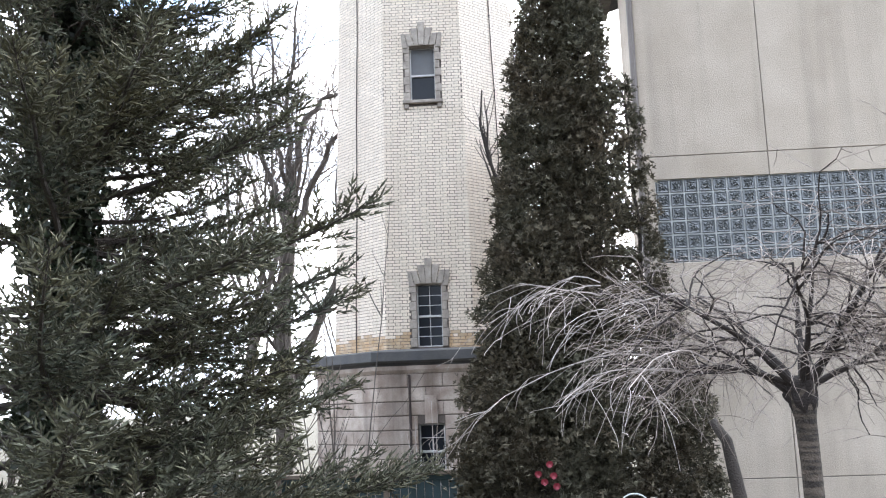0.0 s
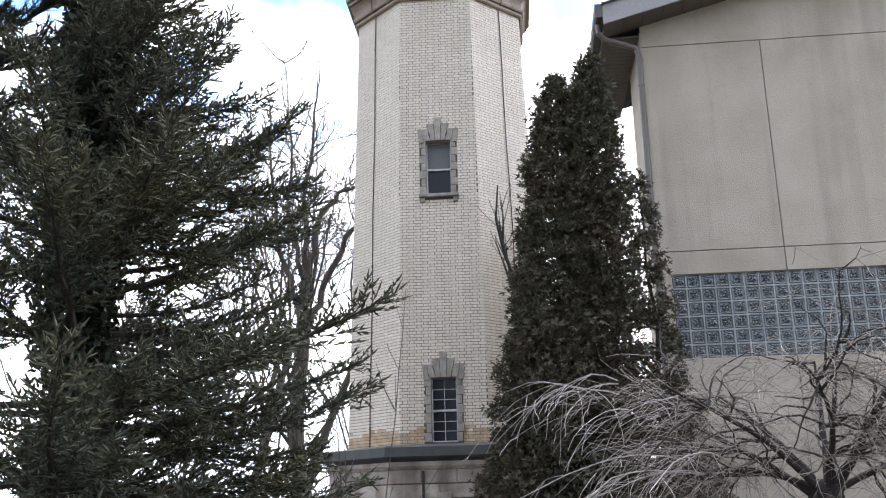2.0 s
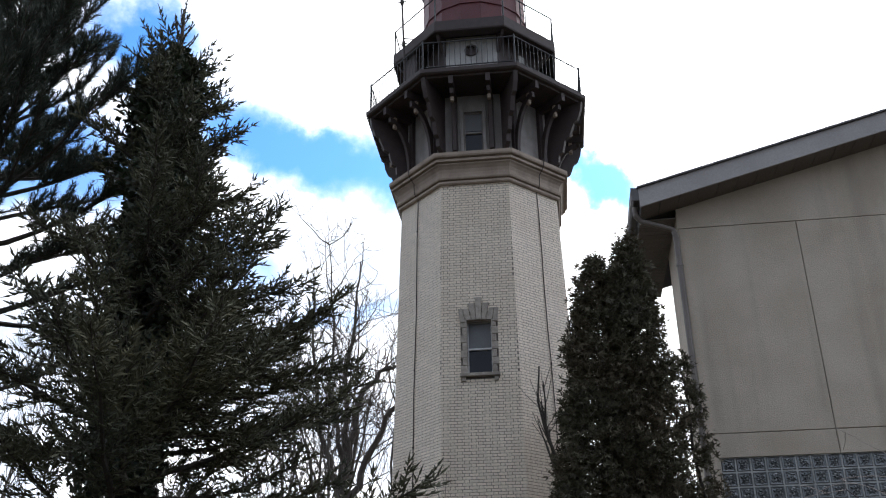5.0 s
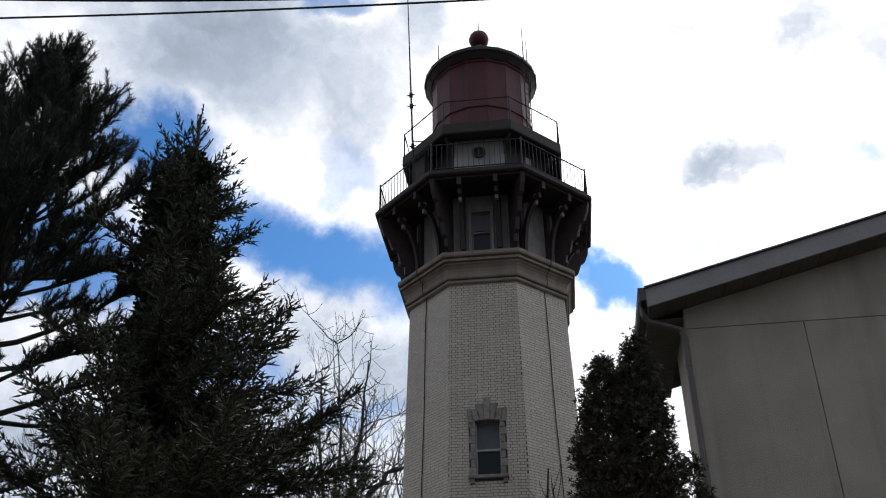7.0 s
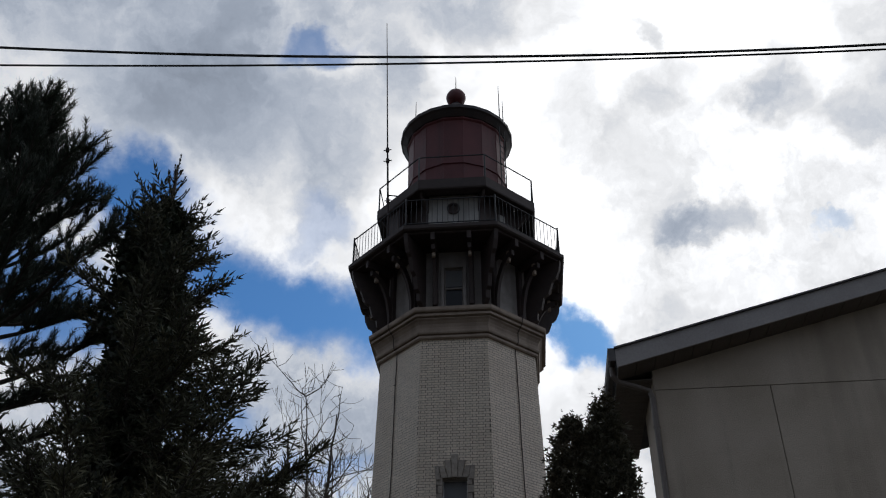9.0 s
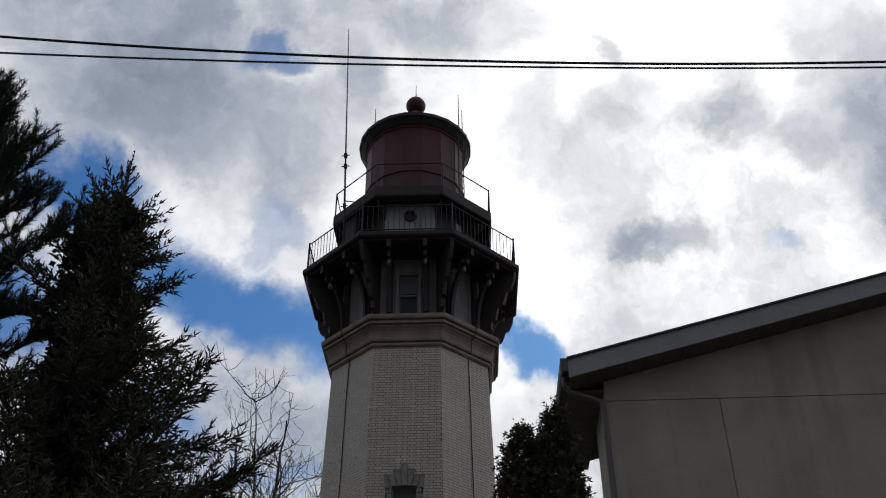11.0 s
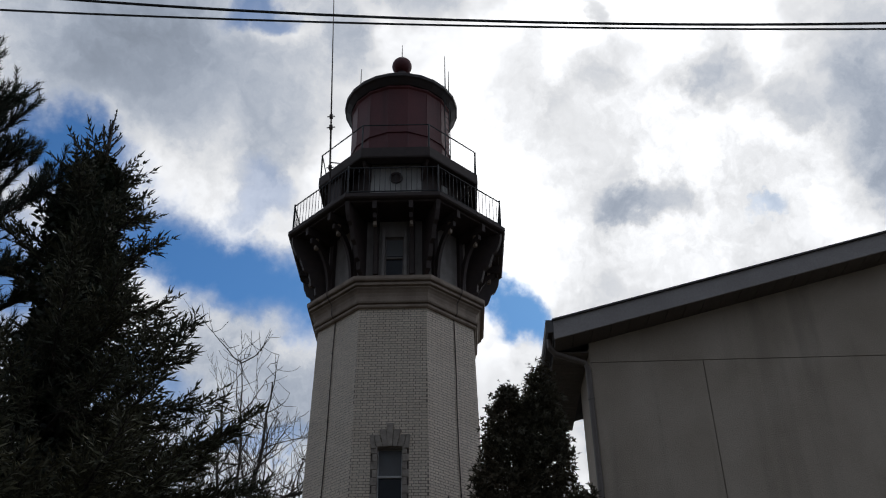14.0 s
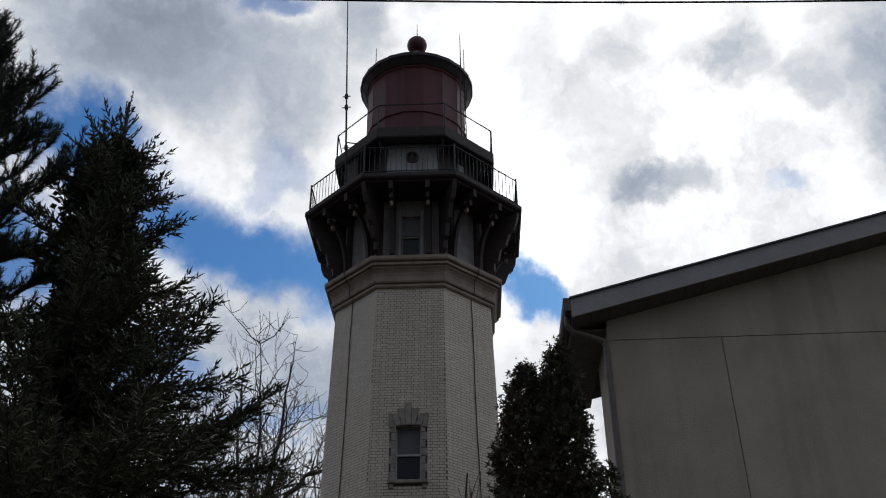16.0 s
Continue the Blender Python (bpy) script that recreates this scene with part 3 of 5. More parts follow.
    s = Shape().ring([(1.6, 16.90), (DA - 0.16, 16.90), (DA - 0.14, 16.94), (DA - 0.04, 16.95), (DA, 16.99), (DA, 17.10), (DA - 0.06, 17.13), (1.6, 17.14)], 8, TURN, AXIS)
    tower_part("gallery_deck", s, DARKIRON, "dark overhanging gallery deck")

    def railing(a, z, height, pickets, label):
        rail = thing("railing", "", "")
        rail.parent = tower
        rail["label"] = label
        k8 = a / math.cos(math.pi / 8)
        for k in range(8):
            m, h = facet(k), T8 * a
            for zz in (z + 0.1, z + height) if pickets else (z + height,):
                tower_part("rail", Shape().tube([m @ Vector((-h, -a, zz)), m @ Vector((h, -a, zz))], 0.02, 6), RAILIRON, "", rail)
        post = Shape().tube([(0, 0, 0), (0, 0, height + (0.06 if pickets else 0))], 0.026, 6).mesh("post", RAILIRON)
        pick = Shape().tube([(0, 0, 0.1), (0, 0, height)], 0.009, 5).mesh("picket", RAILIRON)
        for k in range(8):
            w = TURN + (k + 0.5) * math.pi / 4
            ob = part("post", post, None, rail)
            ob.matrix_basis = Matrix.Translation((k8 * math.sin(w), -k8 * math.cos(w), z + 2.0))
            base = TOWER_INV @ facet(k)
            for i in range(1, pickets):
                ob = part("picket", pick, None, rail)
                ob.matrix_basis = base @ Matrix.Translation((-T8 * a + 2 * T8 * a * i / pickets, -a, z))

    railing(DA - 0.12, 17.13, 0.92, 17, "black iron gallery railing with slim pickets")
    # service room between the galleries
    RA = 1.84
    s = Shape().ring([(RA, 17.13), (RA, 19.12)], 8, TURN, AXIS)
    tower_part("service_room", s, DARKIRON, "dark service room below the lantern")
    m = facet(0) @ Matrix.Translation((0, -RA, 0))
    h = T8 * RA
    # the front side is coloured pale; the other sides keep the dark colour
    tower_part("wall_panel", Shape().chamfer_box((-h + 0.02, -0.02, 17.14), (h - 0.02, 0.0, 19.08), 0.008, m), PALEPANEL, "pale front panel")
    ring = Shape()
    ring.ring([(0.19, 0.0), (0.19, 0.06), (0.13, 0.06), (0.13, 0.02)], 20)
    mm = m @ Matrix.Translation((0.0, -0.02, 18.56)) @ Matrix.Rotation(math.pi / 2, 4, "X")
    ring.v = [tuple(mm @ Vector(p)) for p in ring.v]
    tower_part("porthole", ring, DARKIRON, "round black porthole")
    m1 = facet(1) @ Matrix.Translation((0, -RA, 0))
    tower_part("side_light", Shape().chamfer_box((0.02, -0.03, 18.0), (0.26, 0.0, 18.7), 0.01, m1), PALEPANEL, "small pale side window")
    # upper gallery
    UA = 2.42
    s = Shape().ring([(1.5, 19.10), (UA - 0.34, 19.10), (UA - 0.30, 18.92), (UA - 0.02, 18.92), (UA, 18.96), (UA, 19.28), (UA - 0.04, 19.31), (1.5, 19.32)], 8, TURN, AXIS)
    tower_part("upper_gallery", s, DARKIRON, "dark upper gallery deck")
    for k in range(8):
        m = Matrix.Translation((*AXIS, 0)) @ Matrix.Rotation(TURN + (k + 0.5) * math.pi / 4, 4, "Z")
        c = math.cos(math.pi / 8)
        r0, r1 = RA / c - 0.03, UA / c - 0.02
        prof = [(r0, 18.45), (r0 + 0.06, 18.45), (r1 - 0.2, 18.8), (r1 - 0.06, 19.1), (r0, 19.1)]
        v = [m @ Vector((x, -r, z)) for x in (-0.04, 0.04) for r, z in prof]
        tower_part("gallery_strut", Shape().add(v, [(0, 1, 2, 3, 4), (9, 8, 7, 6, 5)] + [(i, 5 + i, 5 + (i + 1) % 5, (i + 1) % 5) for i in range(5)]), DARKIRON)
    for k in (2,):
        m = facet(k) @ Matrix.Translation((0, -UA + 0.05, 0))
        tower_part("weather_screen", Shape().box((-0.98, 0, 17.14), (0.98, 0.04, 19.1), m), DARKIRON, "dark weather screen on the gallery")
    m = facet(-1) @ Matrix.Translation((0, -RA, 0))
    tower_part("equipment_box", Shape().chamfer_box((-0.72, -0.42, 17.15), (-0.1, -0.05, 18.9), 0.02, m), DARKIRON, "dark equipment cabinet on the gallery")
    railing(UA - 0.05, 19.31, 0.86, 0, "plain pipe railing of the upper gallery")
    # lantern
    s = Shape().ring([(1.60, 19.3), (1.60, 19.42), (1.57, 19.45), (1.57, 22.35), (1.62, 22.40), (1.62, 22.5)], 16, TURN, AXIS)
    lantern = tower_part("lantern", s, REDPAINT, "faded dark red metal lantern room")
    for i in range(16):
        w = TURN + 2 * math.pi * (i + 0.5) / 16
        x, y = AXIS[0] + 1.60 * math.sin(w), AXIS[1] - 1.60 * math.cos(w)
        tower_part("mullion", Shape().tube([(x, y, 19.44), (x, y, 22.36)], 0.011, 5), REDPAINT, "", lantern)
    s = Shape().ring([(1.585, 20.55), (1.605, 20.56), (1.605, 20.62), (1.585, 20.63)], 16, TURN, AXIS)
    tower_part("belt", s, REDPAINT, "", lantern)
    s = Shape().ring([(1.55, 22.44), (1.66, 22.46), (1.80, 22.62), (1.86, 22.66), (1.86, 22.78), (1.80, 22.84), (1.2, 23.4), (0.6, 23.95), (0.3, 24.3), (0.16, 24.5)], 24, TURN, AXIS)
    roof = tower_part("lantern_roof", s, ROOFPAINT, "dark many-sided lantern roof")
    ball = Shape().ring([(0.34 * math.cos(w), 24.82 + 0.34 * math.sin(w)) for w in [math.pi * (i / 14 - 0.5) for i in range(1, 14)]], 24, 0, AXIS)
    tower_part("roof_ball", ball, REDPAINT, "round red ventilator ball", smooth=True)
    tower_part("spire", Shape().tube([(*AXIS, 25.1), (*AXIS, 25.85)], [0.02, 0.008], 6), DARKIRON)
    for x, y, z0, z1 in ((-1.35, 23.3, 22.8, 24.0), (1.42, 22.9, 22.8, 24.3), (1.55, 23.2, 22.8, 23.9)):
        tower_part("lightning_rod", Shape().tube([(AXIS[0] + x, y, z0), (AXIS[0] + x, y, z1)], [0.022, 0.010], 6), DARKIRON, "slim rod on the roof edge")
    # ladder on the lantern
    m = Matrix.Translation((*AXIS, 0)) @ Matrix.Rotation(TURN + radians(62), 4, "Z")
    lad = Shape()
    for x in (-0.16, 0.16):
        lad.tube([m @ Vector((x, -1.74, 19.3)), m @ Vector((x, -1.74, 22.5))], 0.018, 5)
    for i in range(12):
        lad.tube([m @ Vector((-0.16, -1.74, 19.5 + 0.25 * i)), m @ Vector((0.16, -1.74, 19.5 + 0.25 * i))], 0.012, 5)
    tower_part("ladder", lad, RAILIRON, "iron ladder up the lantern")
    # whip aerial on the gallery
    s = Shape()
    foot, tip = Vector((-2.10, 22.3, 17.1)), Vector((-2.44, 22.3, 26.8))
    s.tube([foot + (tip - foot) * i / 6 for i in range(7)], [0.035, 0.035, 0.03, 0.024, 0.02, 0.016, 0.012], 6)
    for f, r in ((0.20, 0.11), (0.36, 0.13), (0.405, 0.12)):
        p = foot + (tip - foot) * f
        s.tube([p - Vector((r, 0, 0.02)), p + Vector((r, 0, 0.02))], 0.018, 5)
        s.box((p.x - 0.05, p.y - 0.05, p.z - 0.06), (p.x + 0.05, p.y + 0.05, p.z + 0.06))
    tower_part("aerial", s, DARKIRON, "tall whip aerial clamped to the gallery")
    s = Shape()
    p = foot + (tip - foot) * 0.22
    s.tube([p, p + Vector((0.25, 0.1, 0.05)), Vector((-1.6, 22.6, 19.3))], 0.02, 5)
    tower_part("aerial_stay", s, DARKIRON)


build_shaft()
for i, (b, t, w) in enumerate(WINDOWS):
    local = build_surround(b, t, w, i == 1)
    sash_window(tower, local, b, t, w, 0.16, *((3, 2) if i == 0 else (1, 1)), shade=0.0 if i == 0 else 0.5)
build_base()
build_top()
# dark rooms behind the windows
tower_part("inner_lining", Shape().ring([(1.7, -1.9), (1.7, 16.8)], 8, TURN, AXIS), DARKROOM, "unlit interior behind the windows")


# ---------- the stucco hall beside it ----------
W0 = Vector((13.7 * math.sin(radians(13.36)), 13.7 * math.cos(radians(13.36)), 0))
HALL = Matrix.Translation(W0) @ Matrix.Rotation(radians(-4.5), 4, "Z")
CORNER, FAR_END, SLOPE = -0.15, 9.6, 0.265


def eave_z(u):
    return 8.45 + SLOPE * (u + 0.72)


hall = thing("stucco_hall", "grey-beige stucco hall with a glass block window and sloping roof", "building")
hall.matrix_world = HALL @ Matrix.Translation((0, 0, -2.0))


def hall_part(name, shape, mats, label="", parent=None, kind=""):
    shape.v = [(p[0], p[1], p[2] + 2.0) for p in shape.v]
    return part(name, shape, mats, parent or hall, label, kind=kind)


G0, G1, GL = 3.452, 4.67, 24 * 0.203


def build_hall():
    # core walls behind the panels, with the opening of the glass blocks through them
    y0, y1 = 0.022, 0.30
    wall = thing("wall", "", "")
    wall.parent = hall
    top = [Vector((x, y, z)) for z in (0, 1) for y in (y0, y1) for x in (CORNER, FAR_END)]
    for p in top:
        p.z = eave_z(p.x) + 0.02 if p.z else G1
    hall_part("backing", Shape().hexa(top), JOINT, "", wall)
    for lo, hi in (((CORNER, y0, -2), (FAR_END, y1, G0)), ((CORNER, y0, G0), (0, y1, G1)), ((GL, y0, G0), (FAR_END, y1, G1)), ((CORNER, y1, -2), (CORNER + 0.3, 1.5, 8.6)),
                   ((CORNER + 0.3, 1.2, -2), (1.6, 1.5, 8.6)), ((1.6, 1.5, -2), (1.9, 11, 8.9)), ((1.9, 10.7, -2), (FAR_END, 11, 8.9)), ((FAR_END - 0.3, y1, -2), (FAR_END, 10.7, 8.9))):
        hall_part("backing", Shape().box(lo, hi), JOINT, "", wall)
    # stucco panels, proud of the joints
    j = 0.006
    cols = [CORNER, 1.62, 4.9, 8.2, FAR_END]
    for x0, x1 in zip(cols, cols[1:]):
        a, b = (x0 + (j if x0 > CORNER else 0)), x1 - (j if x1 < FAR_END else 0)
        for z0, z1 in ((-2.0, 0.44 - j), (0.44 + j, G0), (G1, 5.01 - j), (5.01 + j, 8.26 - j)):
            hall_part("panel", Shape().chamfer_box((a, 0.0, z0), (b, y0 - 0.002, z1), 0.004), STUCCO, "", wall)
        if x0 == CORNER:
            hall_part("panel", Shape().chamfer_box((a, 0.0, G0 + 0.001), (-0.002, y0 - 0.002, G1 - 0.001), 0.004), STUCCO, "", wall)
    if GL < FAR_END:
        hall_part("panel", Shape().chamfer_box((GL + 0.002, 0.0, G0 + 0.001), (FAR_END, y0 - 0.002, G1 - 0.001), 0.004), STUCCO, "", wall)
    p = Shape().add([(CORNER, 0, 8.26 + j), (FAR_END, 0, 8.26 + j), (FAR_END, 0, eave_z(FAR_END)), (CORNER, 0, eave_z(CORNER)),
                     (CORNER, y0 - 0.002, 8.26 + j), (FAR_END, y0 - 0.002, 8.26 + j), (FAR_END, y0 - 0.002, eave_z(FAR_END)), (CORNER, y0 - 0.002, eave_z(CORNER))],
                    ((0, 1, 2, 3), (7, 6, 5, 4), (0, 4, 5, 1), (1, 5, 6, 2), (2, 6, 7, 3), (3, 7, 4, 0)))
    hall_part("panel", p, STUCCO, "", wall)
    hall_part("side_wall", Shape().box((CORNER - 0.012, 0.0, -2), (CORNER - 0.002, 1.5, 8.5)), STUCCO)
    # roof slab with fascia
    r = Shape()
    u0, u1, t = -0.72, FAR_END, 0.30
    for ya, yb, ua in ((-0.46, 3.3, u0), (3.3, 11.4, 1.2)):
        r.hexa([Vector((u, y, eave_z(u) + (t if up else 0.03) + (0 if up else 0))) for up in (0, 1) for y in (ya, yb) for u in (ua, u1)])
    hall_part("roof", r, ROOFTOP, "low-pitched roof slab")
    f = Shape()
    f.hexa([Vector((u, y, eave_z(u) + dz)) for dz in (0.0, 0.315) for y in (-0.49, -0.462) for u in (u0 - 0.02, u1)])
    hall_part("fascia", f, FASCIA, "grey painted rake board")
    f = Shape()
    f.hexa([Vector((u, y, eave_z(u) + dz)) for dz in (0.318, 0.345) for y in (-0.53, -0.40) for u in (u0 - 0.04, u1)])
    hall_part("drip_edge", f, GUTTER)
    # soffit boards, one by one
    n = 34
    for i in range(n):
        a = u0 + (FAR_END - u0) * i / n
        b = u0 + (FAR_END - u0) * (i + 1) / n - 0.012
        hall_part("soffit_board", Shape().hexa([Vector((u, y, eave_z(u) + dz)) for dz in (0.0, 0.02) for y in (-0.46, 0.0) for u in (a, b)]), SOFFIT)
    for i in range(24):
        y = 0.002 + 3.25 * i / 24
        hall_part("eave_board", Shape().box((u0, y, 8.44), (CORNER - 0.015, y + 3.25 / 24 - 0.012, 8.46)), SOFFIT)
    # gutter and downpipe
    g = Shape()
    prof = [(-0.86, 8.76), (-0.86, 8.60), (-0.83, 8.56), (-0.75, 8.56), (-0.742, 8.76), (-0.76, 8.76), (-0.765, 8.585), (-0.82, 8.585), (-0.843, 8.61), (-0.843, 8.76)]
    k = len(prof)
    g.add([(x, y, z) for y in (-0.48, 3.3) for x, z in prof], [(i, (i + 1) % k, k + (i + 1) % k, k + i) for i in range(k)])
    g.box((-0.86, -0.49, 8.56), (-0.742, -0.481, 8.78))
    hall_part("gutter", g, GUTTER, "dark metal eave gutter")
    d = Shape().tube([(-0.80, -0.25, 8.56), (-0.80, -0.24, 8.42), (-0.72, -0.20, 8.33), (-0.44, -0.12, 8.27), (-0.24, -0.06, 8.22), (-0.205, -0.052, 8.1), (-0.205, -0.052, 5.0), (-0.205, -0.052, -1.6)], 0.045, 10)
    pipe = hall_part("downpipe", d, PIPE, "taupe metal downpipe with an offset bend")
    for z in (7.6, 5.2, 2.6, 0.2):
        hall_part("pipe_clip", Shape().tube([(-0.205, -0.052, z), (-0.205, -0.052, z + 0.03)], 0.055, 10), PIPE, "", pipe)
    # glass blocks
    bed = hall_part("block_window", Shape().box((0, 0.030, G0), (GL, 0.09, G1)), BLOCKJOINT, "long window of square glass blocks")
    size, step = 0.180, 0.203
    b = Shape()
    c, q = size / 2, 0.02
    pts, faces = [], []
    rings = ((c, 0.03), (c, 0.006), (c - q * 0.5, -0.004), (c - q, 0.0))
    for r0, y in rings:
        pts += [(-r0, y, -r0), (r0, y, -r0), (r0, y, r0), (-r0, y, r0)]
    for i in range(3):
        for k2 in range(4):
            a0, a1 = i * 4 + k2, i * 4 + (k2 + 1) % 4
            faces.append((a0, a1, a1 + 4, a0 + 4))
    # wavy centre
    n, base, inner = 12, len(pts), c - q
    for a in range(n + 1):
        for e in range(n + 1):
            x, z = -inner + 2 * inner * e / n, -inner + 2 * inner * a / n
            edge = min(1.0, 4 * min(e, n - e, a, n - a) / n)
            pts.append((x, edge * 0.045 * noise.noise(Vector((x * 42, z * 42, 3.1))), z))
    for a in range(n):
        for e in range(n):
            o = base + a * (n + 1) + e
            faces.append((o, o + 1, o + n + 2, o + n + 1))
    me = b.add(pts, faces).mesh("glass_block", GLASSBLOCK)
    rng = random.Random(2)
    for i in range(24):
        for row in range(6):
            ob = part("glass_block", me, None, bed)
            ob.matrix_basis = Matrix.Translation((step * (i + 0.5), 0.02, G0 + step * (row + 0.5) + 2.0)) @ Matrix.Rotation(rng.choice((0, 1, 2, 3)) * math.pi / 2, 4, "Y")


build_hall()


# ---------- plants: strands of wood, needles, leaves ----------
def strand_quads(strands, sides=4):
    """strands: list of (points (n, 3), radii (n,)). Loose quads of thin tapering tubes."""
    out = []
    ang = np.arange(sides) * 2 * np.pi / sides
    for pts, rad in strands:
        d = np.gradient(pts, axis=0)
        d /= np.linalg.norm(d, axis=1)[:, None] + 1e-9
        ref = np.array([0.31, 0.52, 0.79]) if abs(d[0][2]) < 0.9 else np.array([0.9, 0.3, 0.1])
        s = np.cross(d, ref)
        s /= np.linalg.norm(s, axis=1)[:, None] + 1e-9
        u = np.cross(d, s)
        ring = pts[:, None] + rad[:, None, None] * (np.cos(ang)[None, :, None] * s[:, None] + np.sin(ang)[None, :, None] * u[:, None])
        a, b = ring[:-1], ring[1:]
        out.append(np.stack([a, np.roll(a, -1, 1), np.roll(b, -1, 1), b], 2).reshape(-1, 4, 3))
    return np.concatenate(out)


def arc_points(p, direction, length, lift, n=7, wobble=0.04, rng=None):
    """A curved shoot: starts along direction, then bends by lift (up or down) with a little wobble."""
    pts = [np.array(p, float)]
    d = np.array(direction, float)
    d /= np.linalg.norm(d)
    step = length / (n - 1)
    for _ in range(n - 1):
        d = d + np.array([rng.gauss(0, wobble), rng.gauss(0, wobble), lift / (n - 1) + rng.gauss(0, wobble)])
        d /= np.linalg.norm(d)
        pts.append(pts[-1] + d * step)
    return np.array(pts)


def needles(segments, per_metre, length, width, forward, gen):
    """Needle triangles all round the segments (array (n, 2, 3))."""
    p, q = segments[:, 0], segments[:, 1]
    size = np.linalg.norm(q - p, axis=1)
    count = np.maximum((size * per_metre).astype(int), 1)
    idx = np.repeat(np.arange(len(size)), count)
    t = gen.random(len(idx))[:, None]
    d = ((q - p) / (size[:, None] + 1e-9))[idx]
    r = gen.normal(size=(len(idx), 3))
    r -= (r * d).sum(1)[:, None] * d
    r /= np.linalg.norm(r, axis=1)[:, None] + 1e-9
    base = p[idx] + (q - p)[idx] * t
    way = d * forward + r
    way /= np.linalg.norm(way, axis=1)[:, None]
    side = np.cross(way, gen.normal(size=(len(idx), 3)))
    side /= np.linalg.norm(side, axis=1)[:, None] + 1e-9
    ln = (length * gen.uniform(0.7, 1.15, len(idx)))[:, None]
    w = width / 2
    return np.stack([base - side * w, base + side * w, base + way * ln], 1)


def spindles(base, way, length, radius, gen):
    """Slim three-sided spindles, thickest near the foot: needle-clad shoots."""
    n = len(base)
    s = np.cross(way, gen.normal(size=(n, 3)))
    s /= np.linalg.norm(s, axis=1)[:, None] + 1e-9
    u = np.cross(way, s)
    tip, mid = base + way * length[:, None], base + way * length[:, None] * 0.4
    ring = [mid + radius * (s * math.cos(a) + u * math.sin(a)) for a in (0.0, 2.094, 4.189)]
    out = []
    for i in range(3):
        a, b = ring[i], ring[(i + 1) % 3]
        out += [np.stack([base, b, a], 1), np.stack([a, b, tip], 1)]
    return np.concatenate(out)


def leaves(points, size, gen, droop=0.3):
    """Small four-cornered leaves at the points, at all angles."""
    n = len(points)
    a = gen.normal(size=(n, 3))
    a[:, 2] -= droop
    a /= np.linalg.norm(a, axis=1)[:, None]
    b = np.cross(a, gen.normal(size=(n, 3)))
    b /= np.linalg.norm(b, axis=1)[:, None]
    s = (size * gen.uniform(0.6, 1.25, n))[:, None]
    return np.stack([points, points + a * s * 0.5 + b * s * 0.42, points + a * s, points + a * s * 0.5 - b * s * 0.42], 1)


def segments_of(strands, start=0.0):
    out = []
    for pts, _ in strands:
        k = int(start * (len(pts) - 1))
        out.append(np.stack([pts[k:-1], pts[k + 1:]], 1))
    return np.concatenate(out)


def place(az, dist):
    return dist * math.sin(radians(az)), dist * math.cos(radians(az))


def local(quads, base):
    return quads - np.array(base)


def trunk_shape(height, radius, rng, lean=(0.0, 0.0), sides=12, n=16, top=0.08):
    s = Shape()
    pts, rad = [], []
    for i in range(n):
        t = i / (n - 1)
        pts.append((lean[0] * t + rng.gauss(0, 0.012), lean[1] * t + rng.gauss(0, 0.012), height * t))
        rad.append(radius * ((1 - t) * (1 - top) + top) * (1 + (0.5 * (1 - t * 8) if t < 0.125 else 0)))
    return s.tube(pts, rad, sides)


